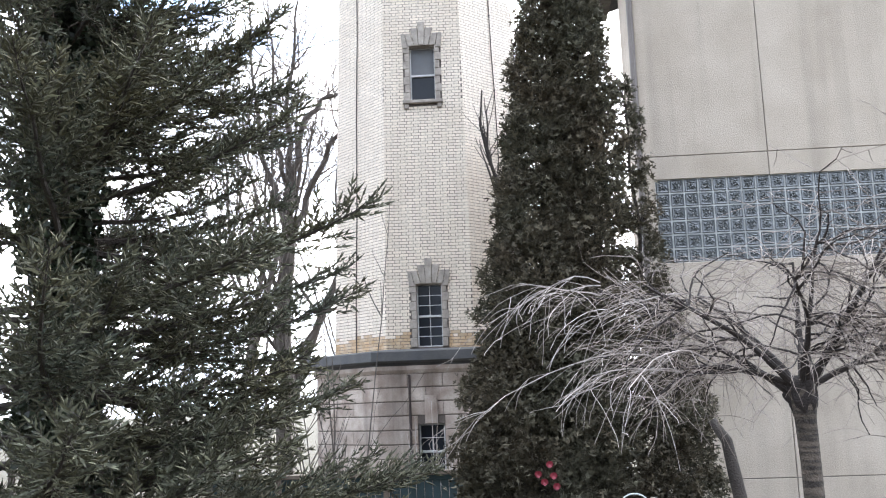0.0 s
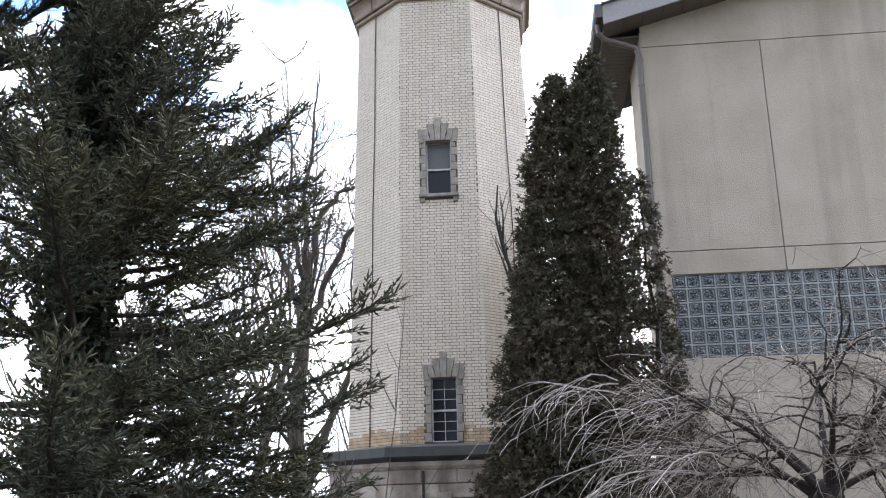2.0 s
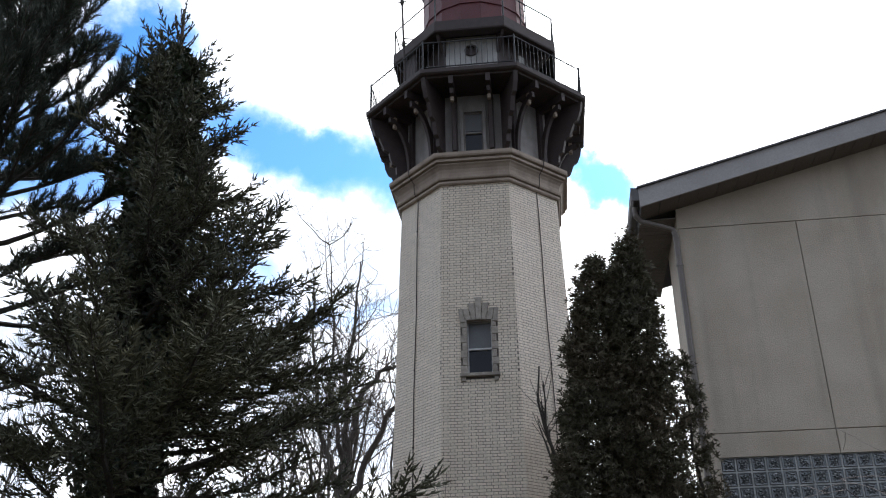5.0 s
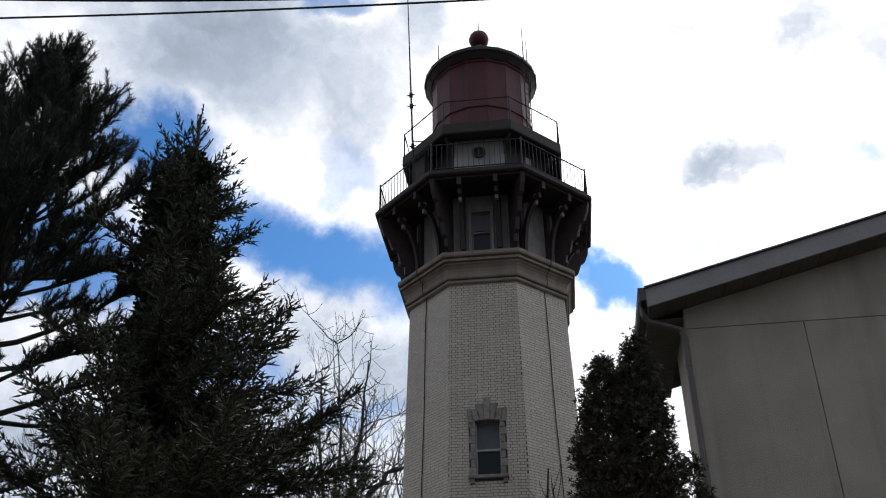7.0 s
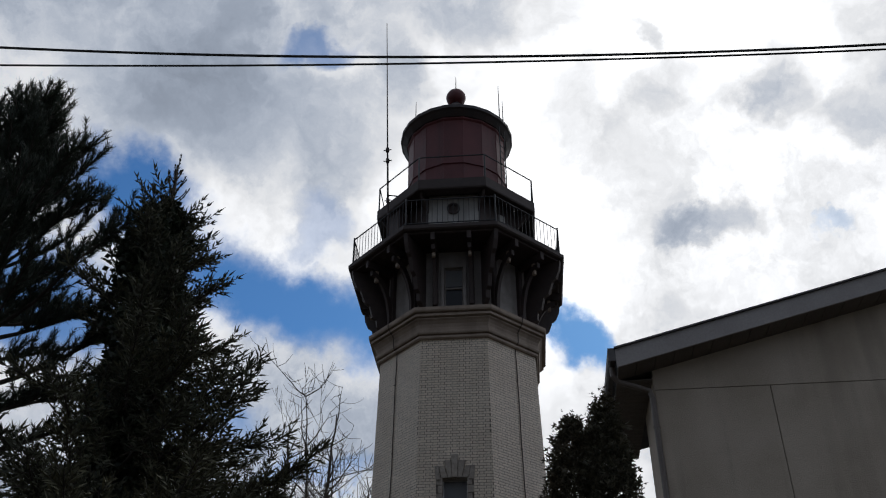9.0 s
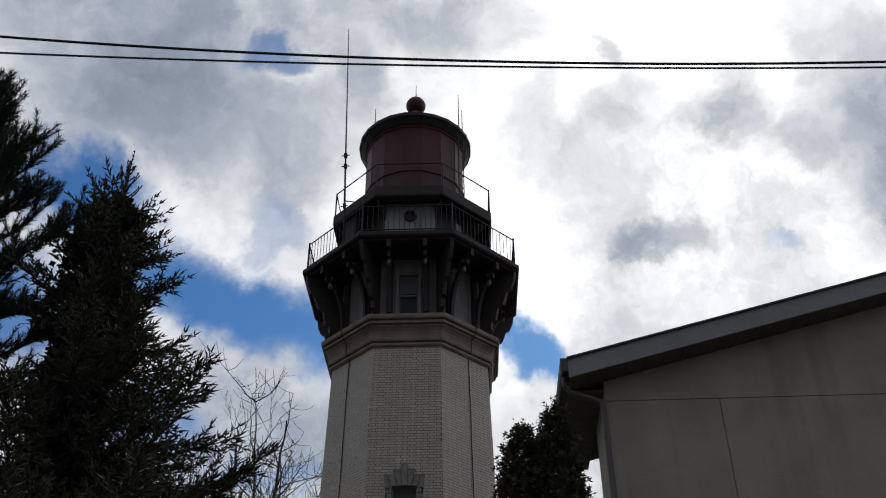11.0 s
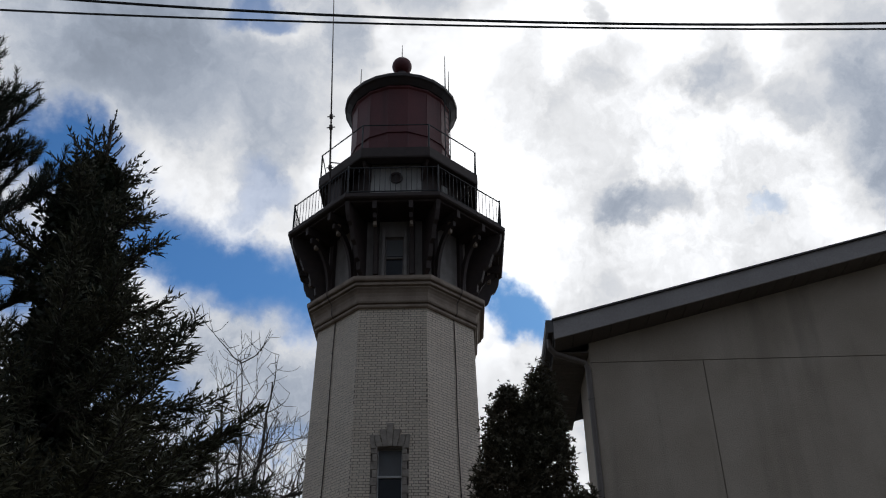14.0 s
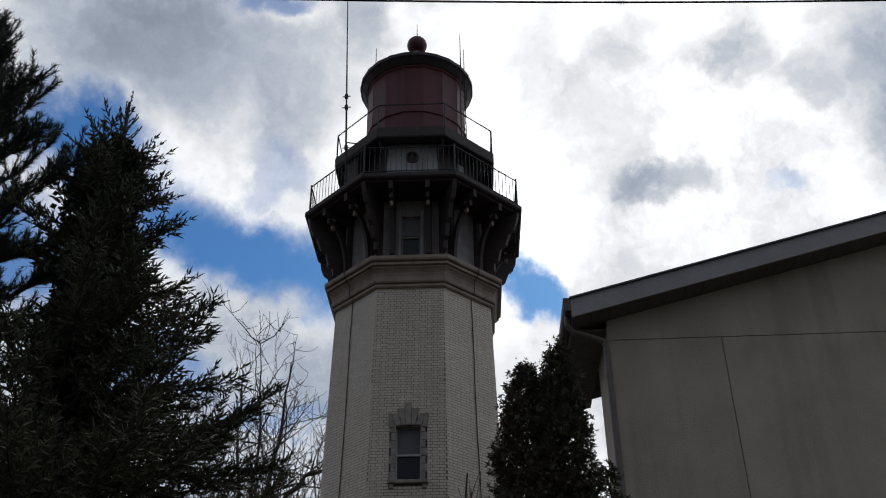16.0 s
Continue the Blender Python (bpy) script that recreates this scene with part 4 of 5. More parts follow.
def build_spruce():
    az, dist, tip = -21.7, 10.0, 9.72
    x, y = place(az, dist)
    z0 = ground_height(y)
    base = (x, y, z0)
    tree = thing("spruce_tree", "tall dark green spruce with upswept tips and ivied trunk", "tree", at=base)
    rng, gen = random.Random(31), np.random.default_rng(31)
    H = tip - z0
    part("trunk", trunk_shape(H - 0.1, 0.21, rng), BARK, tree, "dark trunk wrapped in ivy", True)
    boughs, shoots, dead = [], [], []
    f_base, f_way, f_len = [], [], []
    up = np.array([0, 0, 1.0])

    def along(line, t):
        n = len(line) - 1
        k = min(int(t * n), n - 1)
        step = line[k + 1] - line[k]
        return line[k] + step * (t * n - k), step / np.linalg.norm(step)

    def clothe(tw, size, spacing=0.056):
        """Short side shoots in two ranks along a twig, and one ahead."""
        ln = float(np.linalg.norm(np.diff(tw, axis=0), axis=1).sum())
        m = max(2, int(2 * ln / spacing))
        t = np.clip((np.arange(m) + gen.random(m)) / m, 0.04, 0.98)
        k = np.minimum((t * (len(tw) - 1)).astype(int), len(tw) - 2)
        step = np.diff(tw, axis=0)[k]
        p = tw[k] + step * (t * (len(tw) - 1) - k)[:, None]
        d = step / (np.linalg.norm(step, axis=1)[:, None] + 1e-9)
        s = np.cross(d, up)
        s /= np.linalg.norm(s, axis=1)[:, None] + 1e-9
        w = d * 0.85 + s * np.where(np.arange(m) % 2, 0.7, -0.7)[:, None] + gen.normal(0, 0.34, (m, 3)) + up * 0.2
        w = np.concatenate([w, d[-1:]])
        f_base.append(np.concatenate([p, tw[-1:] - d[-1:] * 0.03]))
        f_way.append(w / np.linalg.norm(w, axis=1)[:, None])
        f_len.append(np.concatenate([size * gen.uniform(0.6, 1.2, m) * (1.1 - 0.45 * t), [size]]))

    z = z0 + 0.7
    while z < tip - 0.95:
        below = tip - z
        frac = below / H
        n = 8 if frac > 0.4 else 7
        turn = rng.uniform(0, 6.28)
        for i in range(n):
            a = turn + 6.283 * i / n + rng.gauss(0, 0.25)
            if math.cos(a) < -0.1 and 0.2 < frac < 0.85 and rng.random() < 0.76:
                continue
            reach = float(np.interp(below, (0, 0.4, 0.9, 1.9, 3.2, 4.8, 6.2, 7.1, 8.0, 11.0), (0.05, 0.16, 0.34, 0.80, 1.22, 2.25, 2.95, 3.35, 3.65, 3.7)))
            reach *= rng.choice((0.66, 0.8, 0.92, 1.0, 1.05)) * rng.uniform(0.94, 1.07)
            rise = 0.95 - 2.7 * frac if frac < 0.32 else 0.06 - 0.45 * (frac - 0.32)
            pts = arc_points((x, y, z + rng.uniform(-0.12, 0.12)), (math.cos(a), math.sin(a), rise + rng.gauss(0, 0.10)), reach, 0.12 + 0.36 * min(1, frac * 2.0), 9, 0.05, rng)
            boughs.append((pts, np.linspace(0.011 + 0.010 * reach, 0.004, 9)))
            side = np.cross(pts[-1] - pts[0], up)
            side /= np.linalg.norm(side) + 1e-9
            bare = 0.08 if frac < 0.3 else rng.uniform(0.14, 0.36)
            m = max(8, int((1 - bare) * reach * 2 / 0.086))
            for j in range(m):
                t = bare + (1 - bare) * (j + rng.random() * 0.8) / m
                p, d = along(pts, t)
                left = (1 - t) * reach
                ln = min(0.15 + 0.40 * left, 0.66 if frac > 0.3 else 0.36) * rng.uniform(0.5, 1.15) * min(1.0, 0.5 + 0.35 * below)
                way = d * 0.8 + side * (1 if j % 2 else -1) * rng.uniform(0.25, 0.95) + up * rng.gauss(-0.12, 0.42)
                tw = arc_points(p, way, ln, rng.uniform(0.1, 0.45), 4, 0.06, rng)
                shoots.append((tw, np.linspace(0.0045, 0.0025, 4)))
                clothe(tw, 0.135)
            tw = arc_points(pts[-3], pts[-2] - pts[-3], 0.32 + 0.25 * reach / 2, 0.3, 4, 0.05, rng)
            shoots.append((tw, np.linspace(0.006, 0.002, 4)))
            clothe(tw, 0.13)
            if frac > 0.3:
                for j in range(13):
                    p, d = along(pts, rng.uniform(0.05, 0.6))
                    w2 = np.array([rng.gauss(0, 1), rng.gauss(0, 1), rng.gauss(-0.25, 0.5)])
                    dead.append((arc_points(p, w2, rng.uniform(0.25, 0.8), -0.3, 5, 0.18, rng), np.linspace(0.0045, 0.002, 5)))
        z += (0.27 if frac > 0.4 else 0.2) + rng.uniform(0, 0.08)
    # leader: a sparse candelabra of upright shoots
    for i in range(17):
        a, h = i * 2.4, tip - 0.85 + 0.036 * i
        tw = arc_points((x, y, h), (math.cos(a) * 0.75, math.sin(a) * 0.75, 0.8), 0.42 - 0.017 * i, 0.7, 5, 0.04, rng)
        shoots.append((tw, np.linspace(0.011, 0.008, 5)))
        clothe(tw, 0.05, 0.11)
    tw = arc_points((x, y, tip - 0.4), (0.03, 0, 1), 0.46, 0, 4, 0.02, rng)
    shoots.append((tw, np.linspace(0.014, 0.007, 4)))
    clothe(tw, 0.06, 0.09)
    fb, fw, fl = np.concatenate(f_base), np.concatenate(f_way), np.concatenate(f_len)
    part("branchwork", quads_mesh("branchwork", local(strand_quads(boughs, 5), base), BARK), None, tree, "dark bare inner boughs", kind="stuff")
    part("twigwork", quads_mesh("twigwork", local(strand_quads(shoots, 3), base), BARK), None, tree, kind="stuff")
    part("dead_twigwork", quads_mesh("dead_twigwork", local(strand_quads(dead, 3), base), DEADTWIG), None, tree, "tangle of brown dead twigs", kind="stuff")
    ends = np.stack([fb, fb + fw * fl[:, None]], 1)
    tris = np.concatenate([spindles(fb, fw, fl, 0.0122, gen), needles(ends, 44, 0.017, 0.0085, 0.7, gen), needles(segments_of(shoots), 60, 0.022, 0.007, 0.9, gen)])
    part("crown", quads_mesh("crown", local(tris, base), SPRUCE), None, tree, "short stiff dark green needles", kind="stuff")
    # ivy sleeve round the trunk
    n = 40000
    zz = z0 + gen.random(n) * (H - 0.75)
    aa = gen.random(n) * 6.283
    bulge = np.array([noise.noise(Vector((math.cos(a) * 1.3, math.sin(a) * 1.3, v * 1.7))) for a, v in zip(aa, zz)])
    rr = np.interp(tip - zz, (0.7, 1.2, 2.0, 3.5, 6.0, 11.0), (0.06, 0.30, 0.46, 0.50, 0.44, 0.36)) * (0.25 + 0.75 * gen.random(n) ** 0.6) * (0.95 + 0.8 * bulge)
    part("ivy", quads_mesh("ivy", local(leaves(np.stack([x + rr * np.cos(aa), y + rr * np.sin(aa), zz], 1), 0.08, gen), base), IVY), None, tree, "dense dark ivy leaves", kind="stuff")
    # ivy runners that hang out into the air
    run = []
    for hz, a, ln in ((7.9, math.pi, 0.7), (7.3, math.pi * 1.02, 0.9), (8.5, math.pi * 0.98, 0.95)):
        run.append((arc_points((x, y, hz), (math.cos(a), math.sin(a), 0.05), ln, -0.1, 8, 0.12, rng), np.linspace(0.006, 0.003, 8)))
    part("ivy_runner", quads_mesh("ivy_runner", local(strand_quads(run, 3), base), BARK), None, tree, kind="stuff")
    seg = segments_of(run)
    pts = np.concatenate([seg[:, 0] + (seg[:, 1] - seg[:, 0]) * t for t in (0.0, 0.35, 0.7)])
    part("ivy_foliage", quads_mesh("ivy_foliage", local(leaves(pts, 0.06, gen), base), IVY), None, tree, kind="stuff")


def build_pine():
    az, dist, tip = -32.1, 11.0, 10.8
    x, y = place(az, dist)
    z0 = ground_height(y)
    base = (x, y, z0)
    tree = thing("pine_tree", "dark pine with long-needled upright tufts", "tree", at=base)
    rng, gen = random.Random(12), np.random.default_rng(12)
    H = tip - z0
    part("trunk", trunk_shape(H - 0.3, 0.2, rng), BARK, tree, "dark pine trunk", True)
    boughs, shoots = [], []
    z = 4.6
    while z < tip - 0.25:
        below = tip - z
        frac = below / H
        for i in range(9 if below < 4.0 else 2):
            a = rng.uniform(0, 6.28)
            reach = min(0.22 + 0.58 * below ** 0.95, 2.7) * rng.uniform(0.6, 1.1)
            rise = 1.5 - 3.4 * frac if frac < 0.35 else 0.3 - 0.5 * (frac - 0.35)
            pts = arc_points((x, y, z), (math.cos(a), math.sin(a), rise), reach, 0.5, 8, 0.07, rng)
            boughs.append((pts, np.linspace(0.012 + 0.010 * reach, 0.006, 8)))
            for j in range(max(8, int(reach * 19))):
                t = rng.uniform(0.25, 1.0)
                k = min(int(t * 7), 6)
                p = pts[k] + (pts[k + 1] - pts[k]) * (t * 7 - k)
                d = (pts[k + 1] - pts[k]) / np.linalg.norm(pts[k + 1] - pts[k])
                way = d + np.array([rng.gauss(0, 0.6), rng.gauss(0, 0.6), rng.gauss(0.35, 0.35)])
                shoots.append((arc_points(p, way, rng.uniform(0.22, 0.42), 0.7, 5, 0.05, rng), np.linspace(0.009, 0.005, 5)))
        z += rng.uniform(0.24, 0.34)
    for i in range(7):
        a = i * 2.4
        shoots.append((arc_points((x, y, tip - 0.9 + 0.09 * i), (math.cos(a) * 0.4, math.sin(a) * 0.4, 1), 0.42, 0.3, 5, 0.04, rng), np.linspace(0.010, 0.006, 5)))
    shoots.append((arc_points((x, y, tip - 0.5), (0, 0, 1), 0.5, 0, 5, 0.02, rng), np.linspace(0.012, 0.006, 5)))
    part("branchwork", quads_mesh("branchwork", local(strand_quads(boughs, 5), base), BARK), None, tree, kind="stuff")
    part("twigwork", quads_mesh("twigwork", local(strand_quads(shoots, 3), base), BARK), None, tree, kind="stuff")
    part("crown", quads_mesh("crown", local(needles(segments_of(shoots, 0.15), 260, 0.10, 0.0095, 1.5, gen), base), PINE), None, tree, "long dark pine needles in tufts", kind="stuff")


def build_cedar():
    """Columns of flat scaly sprays, three stems grown together."""
    dist = 11.0
    x, y = place(8.5, dist)
    z0 = ground_height(y)
    base = (x, y, z0)
    tree = thing("arborvitae", "tall dark green arborvitae of several stems with see-through gaps", "tree", at=base)
    gen, rng = np.random.default_rng(5), random.Random(5)
    k = math.pi / 180 * dist
    # stem: heading at foot and top, top height, radius by height (z, r)
    stems = (((5.4, 7.25), 6.72, ((-1.0, 0.70), (0.6, 0.92), (1.6, 0.94), (2.4, 0.72), (3.6, 0.56), (4.6, 0.44), (5.8, 0.31), (6.4, 0.20), (6.72, 0.05))),
             ((8.9, 9.3), 7.05, ((-1.0, 0.45), (0.6, 0.62), (2.0, 0.56), (3.6, 0.46), (4.8, 0.40), (6.0, 0.28), (6.7, 0.12), (7.05, 0.02))),
             ((13.3, 12.1), 5.6, ((-0.3, 0.30), (0.5, 0.58), (1.5, 0.58), (2.6, 0.30), (3.8, 0.20), (4.8, 0.14), (5.6, 0.02))))
    woods = []
    for index, ((a0, a1), top, prof) in enumerate(stems):
        zs, rs = np.array([p[0] for p in prof]), np.array([p[1] for p in prof])
        area = float(np.sum((rs[1:] + rs[:-1]) * np.diff(zs)) / 2) * 6.28
        n = int(area * 320)
        z = zs[0] + gen.random(n) * (top - zs[0])
        keep = gen.random(n) < np.interp(z, zs, rs) / rs.max()
        z = z[keep]
        n = len(z)
        th = gen.random(n) * 6.283
        f = (z - zs[0]) / (top - zs[0])
        cx = np.array([place(a0 + (a1 - a0) * v, dist)[0] for v in f])
        cy = y + (0.25 if index == 2 else 0.0 if index else 0.1) + 0 * z
        lump = np.array([noise.noise(Vector((math.cos(t) * 1.7, math.sin(t) * 1.7, zz * 2.3 + 9 * index))) for t, zz in zip(th, z)])
        fine_l = np.array([noise.noise(Vector((math.cos(t) * 5, math.sin(t) * 5, zz * 6.5 + 5 * index))) for t, zz in zip(th, z)])
        r = np.interp(z, zs, rs) * (0.98 + 0.24 * lump + 0.18 * fine_l) * (1 - 0.75 * gen.random(n) ** 1.9)
        hole = ((index == 2) & (fine_l < -0.3)) | ((index == 1) & (np.cos(th) > 0.4) & (fine_l < -0.35))
        where = np.degrees(np.arctan2(cx + r * np.cos(th), cy + r * np.sin(th)))
        patch = np.array([noise.noise(Vector((w * 2.6, 2.0, zz * 3.1))) for w, zz in zip(where, z)])
        hole |= (np.abs(where - 11.6) < 1.2) & (z > 0.4) & (z < 5.6) & (patch > 0.02)
        z, th, r, cx, cy = (v[~hole] for v in (z, th, r, cx, cy))
        n = len(z)
        # each tuft holds a fan of sprays that open outwards and up
        each = 12
        p = np.repeat(np.stack([cx + r * np.cos(th), cy + r * np.sin(th), z], 1), each, 0)
        out = np.repeat(np.stack([np.cos(th), np.sin(th), 0 * th], 1), each, 0)
        axis = np.repeat(gen.normal(size=(n, 3)) * 0.3 + np.array([0, 0, 0.55]), each, 0)
        n = len(p)
        p = p + gen.normal(0, 0.045, (n, 3))
        way = out * gen.uniform(0.3, 1.0, (n, 1)) + axis + gen.normal(size=(n, 3)) * 0.42
        way /= np.linalg.norm(way, axis=1)[:, None]
        side = np.cross(way, gen.normal(size=(n, 3)))
        side /= np.linalg.norm(side, axis=1)[:, None]
        size = gen.uniform(0.055, 0.12, (n, 1))
        quads = []
        for t, s, ln in ((0.0, 0.0, 1.0), (0.25, 0.8, 0.6), (0.25, -0.8, 0.6)):
            root = p + way * size * t
            d = way * (1 if s == 0 else 0.72) + side * s
            d /= np.linalg.norm(d, axis=1)[:, None]
            nrm = np.cross(way, side)
            w = np.cross(d, nrm) * size * 0.095 * (1.2 if s == 0 else 1.0)
            tip = root + d * size * ln + nrm * size * gen.normal(0, 0.10, (n, 1)) - np.array([0, 0, 0.15]) * size * ln
            mid = root * 0.45 + tip * 0.55
            quads.append(np.stack([root, mid + w, tip, mid - w], 1))
        part("crown", quads_mesh("crown", local(np.concatenate(quads), base), CEDAR), None, tree, "flat scaly green sprays", kind="stuff")
        stem = []
        fx, tx = place(a0, dist)[0], place(a1, dist)[0]
        c = y + (0.25 if index == 2 else 0.05)
        line = np.stack([np.linspace(fx, tx, 12) + gen.normal(0, 0.02, 12), np.full(12, c), np.linspace(z0, top - 0.15, 12)], 1)
        stem.append((line, np.linspace(0.085 if index < 2 else 0.06, 0.008, 12)))
        part("trunk", quads_mesh("trunk", local(strand_quads(stem, 10), base), BARK), None, tree, "grey-brown fibrous stem")
        for j in range(70):
            i = rng.randrange(0, 10)
            a = rng.uniform(0, 6.28)
            ln = float(np.interp(line[i][2], zs, rs)) * rng.uniform(0.5, 0.95)
            woods.append((arc_points(line[i], (math.cos(a), math.sin(a), 0.5), ln, 0.6, 5, 0.08, rng), np.linspace(0.012, 0.004, 5)))
    part("branchwork", quads_mesh("branchwork", local(strand_quads(woods, 4), base), BARK), None, tree, kind="stuff")


def build_weeping_tree():
    x, y = place(20.55, 7.5)
    z0 = ground_height(y)
    base = (x, y, z0)
    tree = thing("weeping_cherry", "bare grafted weeping cherry with pale drooping twigs", "tree", at=base)
    rng, gen = random.Random(77), np.random.default_rng(77)
    s = Shape()
    zs = [z0, z0 + 0.12, 0.2, 0.7, 1.1, 1.40, 1.50, 1.60, 1.66]
    rr = [0.12, 0.09, 0.078, 0.074, 0.073, 0.078, 0.096, 0.104, 0.08]
    s.tube([(0.02 * math.sin(z * 2), 0, z - z0) for z in zs], rr, 14)
    part("trunk", s, CHERRYBARK, tree, "stout banded trunk with a graft swelling", True)
    limbs, arms, twigs = [], [], []
    top = np.array([x, y, 1.62])

    def sprig(p, a, spread, low, high, length, droop, r):
        """A thin shoot about heading a."""
        b = a + rng.gauss(0, spread)
        pts = arc_points(p, (math.cos(b), math.sin(b), rng.uniform(low, high)), length, droop, 7, 0.13, rng)
        twigs.append((pts, np.linspace(r, r * 0.55, 7)))
        return pts, b

    for i, (a, rise, ln) in enumerate(((3.05, 0.5, 1.0), (2.95, 1.25, 1.75), (3.45, 1.3, 1.5), (0.1, 0.62, 1.6), (0.35, 1.3, 1.5), (-0.3, 1.5, 1.4), (1.2, 2.0, 1.1), (-1.3, 2.2, 1.15), (2.2, 2.0, 1.2), (4.4, 1.7, 1.2), (5.4, 1.6, 1.3))):
        start = top + np.array([math.cos(a) * 0.06, math.sin(a) * 0.06, rng.uniform(-0.06, 0.04)])
        pts = arc_points(start, (math.cos(a), math.sin(a), rise), ln * 0.92, -0.45, 9, 0.08, rng)
        limbs.append((pts, np.linspace(0.027, 0.009, 9)))
        for j in range(13):
            k = rng.randrange(2, 9)
            aa = a + rng.gauss(0, 0.8)
            arm = arc_points(pts[k], (math.cos(aa), math.sin(aa), rng.uniform(-0.3, 0.9)), rng.uniform(0.3, 0.95), -0.5, 8, 0.26, rng)
            arms.append((arm, np.linspace(0.010, 0.0035, 8)))
            for q in range(10):
                p = arm[rng.randrange(1, 8)]
                tw, b = sprig(p, aa, 1.3, -0.6, 0.8, rng.uniform(0.2, 0.65), rng.uniform(-1.5, 0.1), 0.0027)
                if rng.random() < 0.5:
                    sprig(tw[rng.randrange(2, 6)], b, 0.9, -0.8, 0.5, rng.uniform(0.1, 0.35), rng.uniform(-0.9, 0.0), 0.003)
    # long shoots that hang over towards the arborvitae
    canopy, twigs = twigs, []
    for i in range(9):
        a = math.pi + rng.gauss(-0.05, 0.45)
        p = limbs[rng.choice((0, 1, 1, 2, 2))][0][rng.randrange(4, 9)] + np.array([0, 0, rng.uniform(-0.05, 0.1)])
        arm = arc_points(p, (math.cos(a), math.sin(a), rng.uniform(0.0, 0.5)), rng.uniform(0.5, 1.5), rng.uniform(-0.9, -0.3), 9, 0.10, rng)
        twigs.append((arm, np.linspace(0.0065, 0.0032, 9)))
        for q in range(7):
            tw, b = sprig(arm[rng.randrange(2, 9)], a, 0.8, -0.5, 0.4, rng.uniform(0.25, 0.75), rng.uniform(-1.6, -0.5), 0.0027)
            if rng.random() < 0.5:
                sprig(tw[rng.randrange(2, 6)], b, 0.8, -0.9, 0.2, rng.uniform(0.15, 0.4), -0.5, 0.0032)
    for pts, rad in limbs:
        part("limb", quads_mesh("limb", local(strand_quads([(pts, rad)], 8), base), LIMBBARK), None, tree, "dark crooked limb")
    part("branchwork", quads_mesh("branchwork", local(strand_quads(arms, 5), base), LIMBBARK), None, tree, kind="stuff")
    # sunlit and duller twigs differ by material colour
    part("twigwork", quads_mesh("twigwork", local(strand_quads(canopy, 3), base), BROWNTWIG), None, tree, "grey-brown drooping twigs, coloured darker than the sunlit side", kind="stuff")
    part("cascade", quads_mesh("cascade", local(strand_quads(twigs, 4), base), TWIG), None, tree, "twigs hanging to one side, coloured pale as if sunlit", kind="stuff")
    # knobbly burl where the crown was grafted on
    burl = Shape()
    for i in range(13):
        row = []
        for k in range(18):
            a, v = 6.283 * k / 18, i / 12
            r = (0.078 + 0.034 * math.sin(math.pi * v)) * (1 + 0.38 * noise.noise(Vector((math.cos(a) * 2.2, math.sin(a) * 2.2, v * 3.0))))
            row.append((r * math.cos(a), r * math.sin(a), 1.44 - z0 + 0.27 * v))
        burl.v.extend(row)
    for i in range(12):
        for k in range(18):
            burl.f.append((i * 18 + k, i * 18 + (k + 1) % 18, (i + 1) * 18 + (k + 1) % 18, (i + 1) * 18 + k))
            burl.slots.append(0)
    burl.f.append(tuple(12 * 18 + k for k in range(18)))
    burl.slots.append(0)
    part("burl", burl, LIMBBARK, tree, "dark knobbly graft", True)


def bare_tree(name, az, dist, height, spread, seed, label, trunk_r, group="", lean=0.0, depth=4, fine=0.006, up=0.9, category="tree", bark=None, first=0.25):
    """A leafless tree by repeated forking."""
    x, y = place(az, dist)
    z0 = ground_height(y)
    base = (x, y, z0)
    rng = random.Random(seed)
    tree = thing(name, label, category, group, base)
    bark = bark or GREYBARK
    main, rest = [], []

    def grow(p, d, length, r, level):
        n = 8 if level == 0 else 6
        pts = arc_points(p, d, length, up * 0.35, n, 0.10, rng)
        r1 = max(r * (0.5 if level else 0.35), fine)
        (main if level == 0 else rest).append((pts, np.linspace(r, r1, n)))
        if level >= depth:
            return
        kids = (7, 5, 4, 4, 3)[level]
        for i in range(kids):
            t = (first if level == 0 else 0.25) + (1 - (first if level == 0 else 0.25)) * (i + rng.random()) / kids
            k = min(int(t * (n - 1)), n - 2)
            q = pts[k] + (pts[k + 1] - pts[k]) * (t * (n - 1) - k)
            dd = (pts[k + 1] - pts[k]) / np.linalg.norm(pts[k + 1] - pts[k])
            side = np.array([rng.gauss(0, 1), rng.gauss(0, 1), rng.gauss(0.1, 0.5)])
            side -= dd * side.dot(dd)
            side /= np.linalg.norm(side) + 1e-9
            grow(q, dd + side * rng.uniform(0.5, 1.1) * spread, length * rng.uniform(0.38, 0.62) * (1.15 - 0.4 * t), max(r * (1 - 0.55 * t) * 0.52, fine), level + 1)

    grow(np.array(base), np.array([lean, 0, 1.0]), height * 0.85, trunk_r, 0)
    part("trunk", quads_mesh("trunk", local(strand_quads(main, 9), base), bark), None, tree)
    part("branchwork", quads_mesh("branchwork", local(strand_quads(rest, 3), base), bark), None, tree, "bare winter branches", kind="stuff")
    return tree


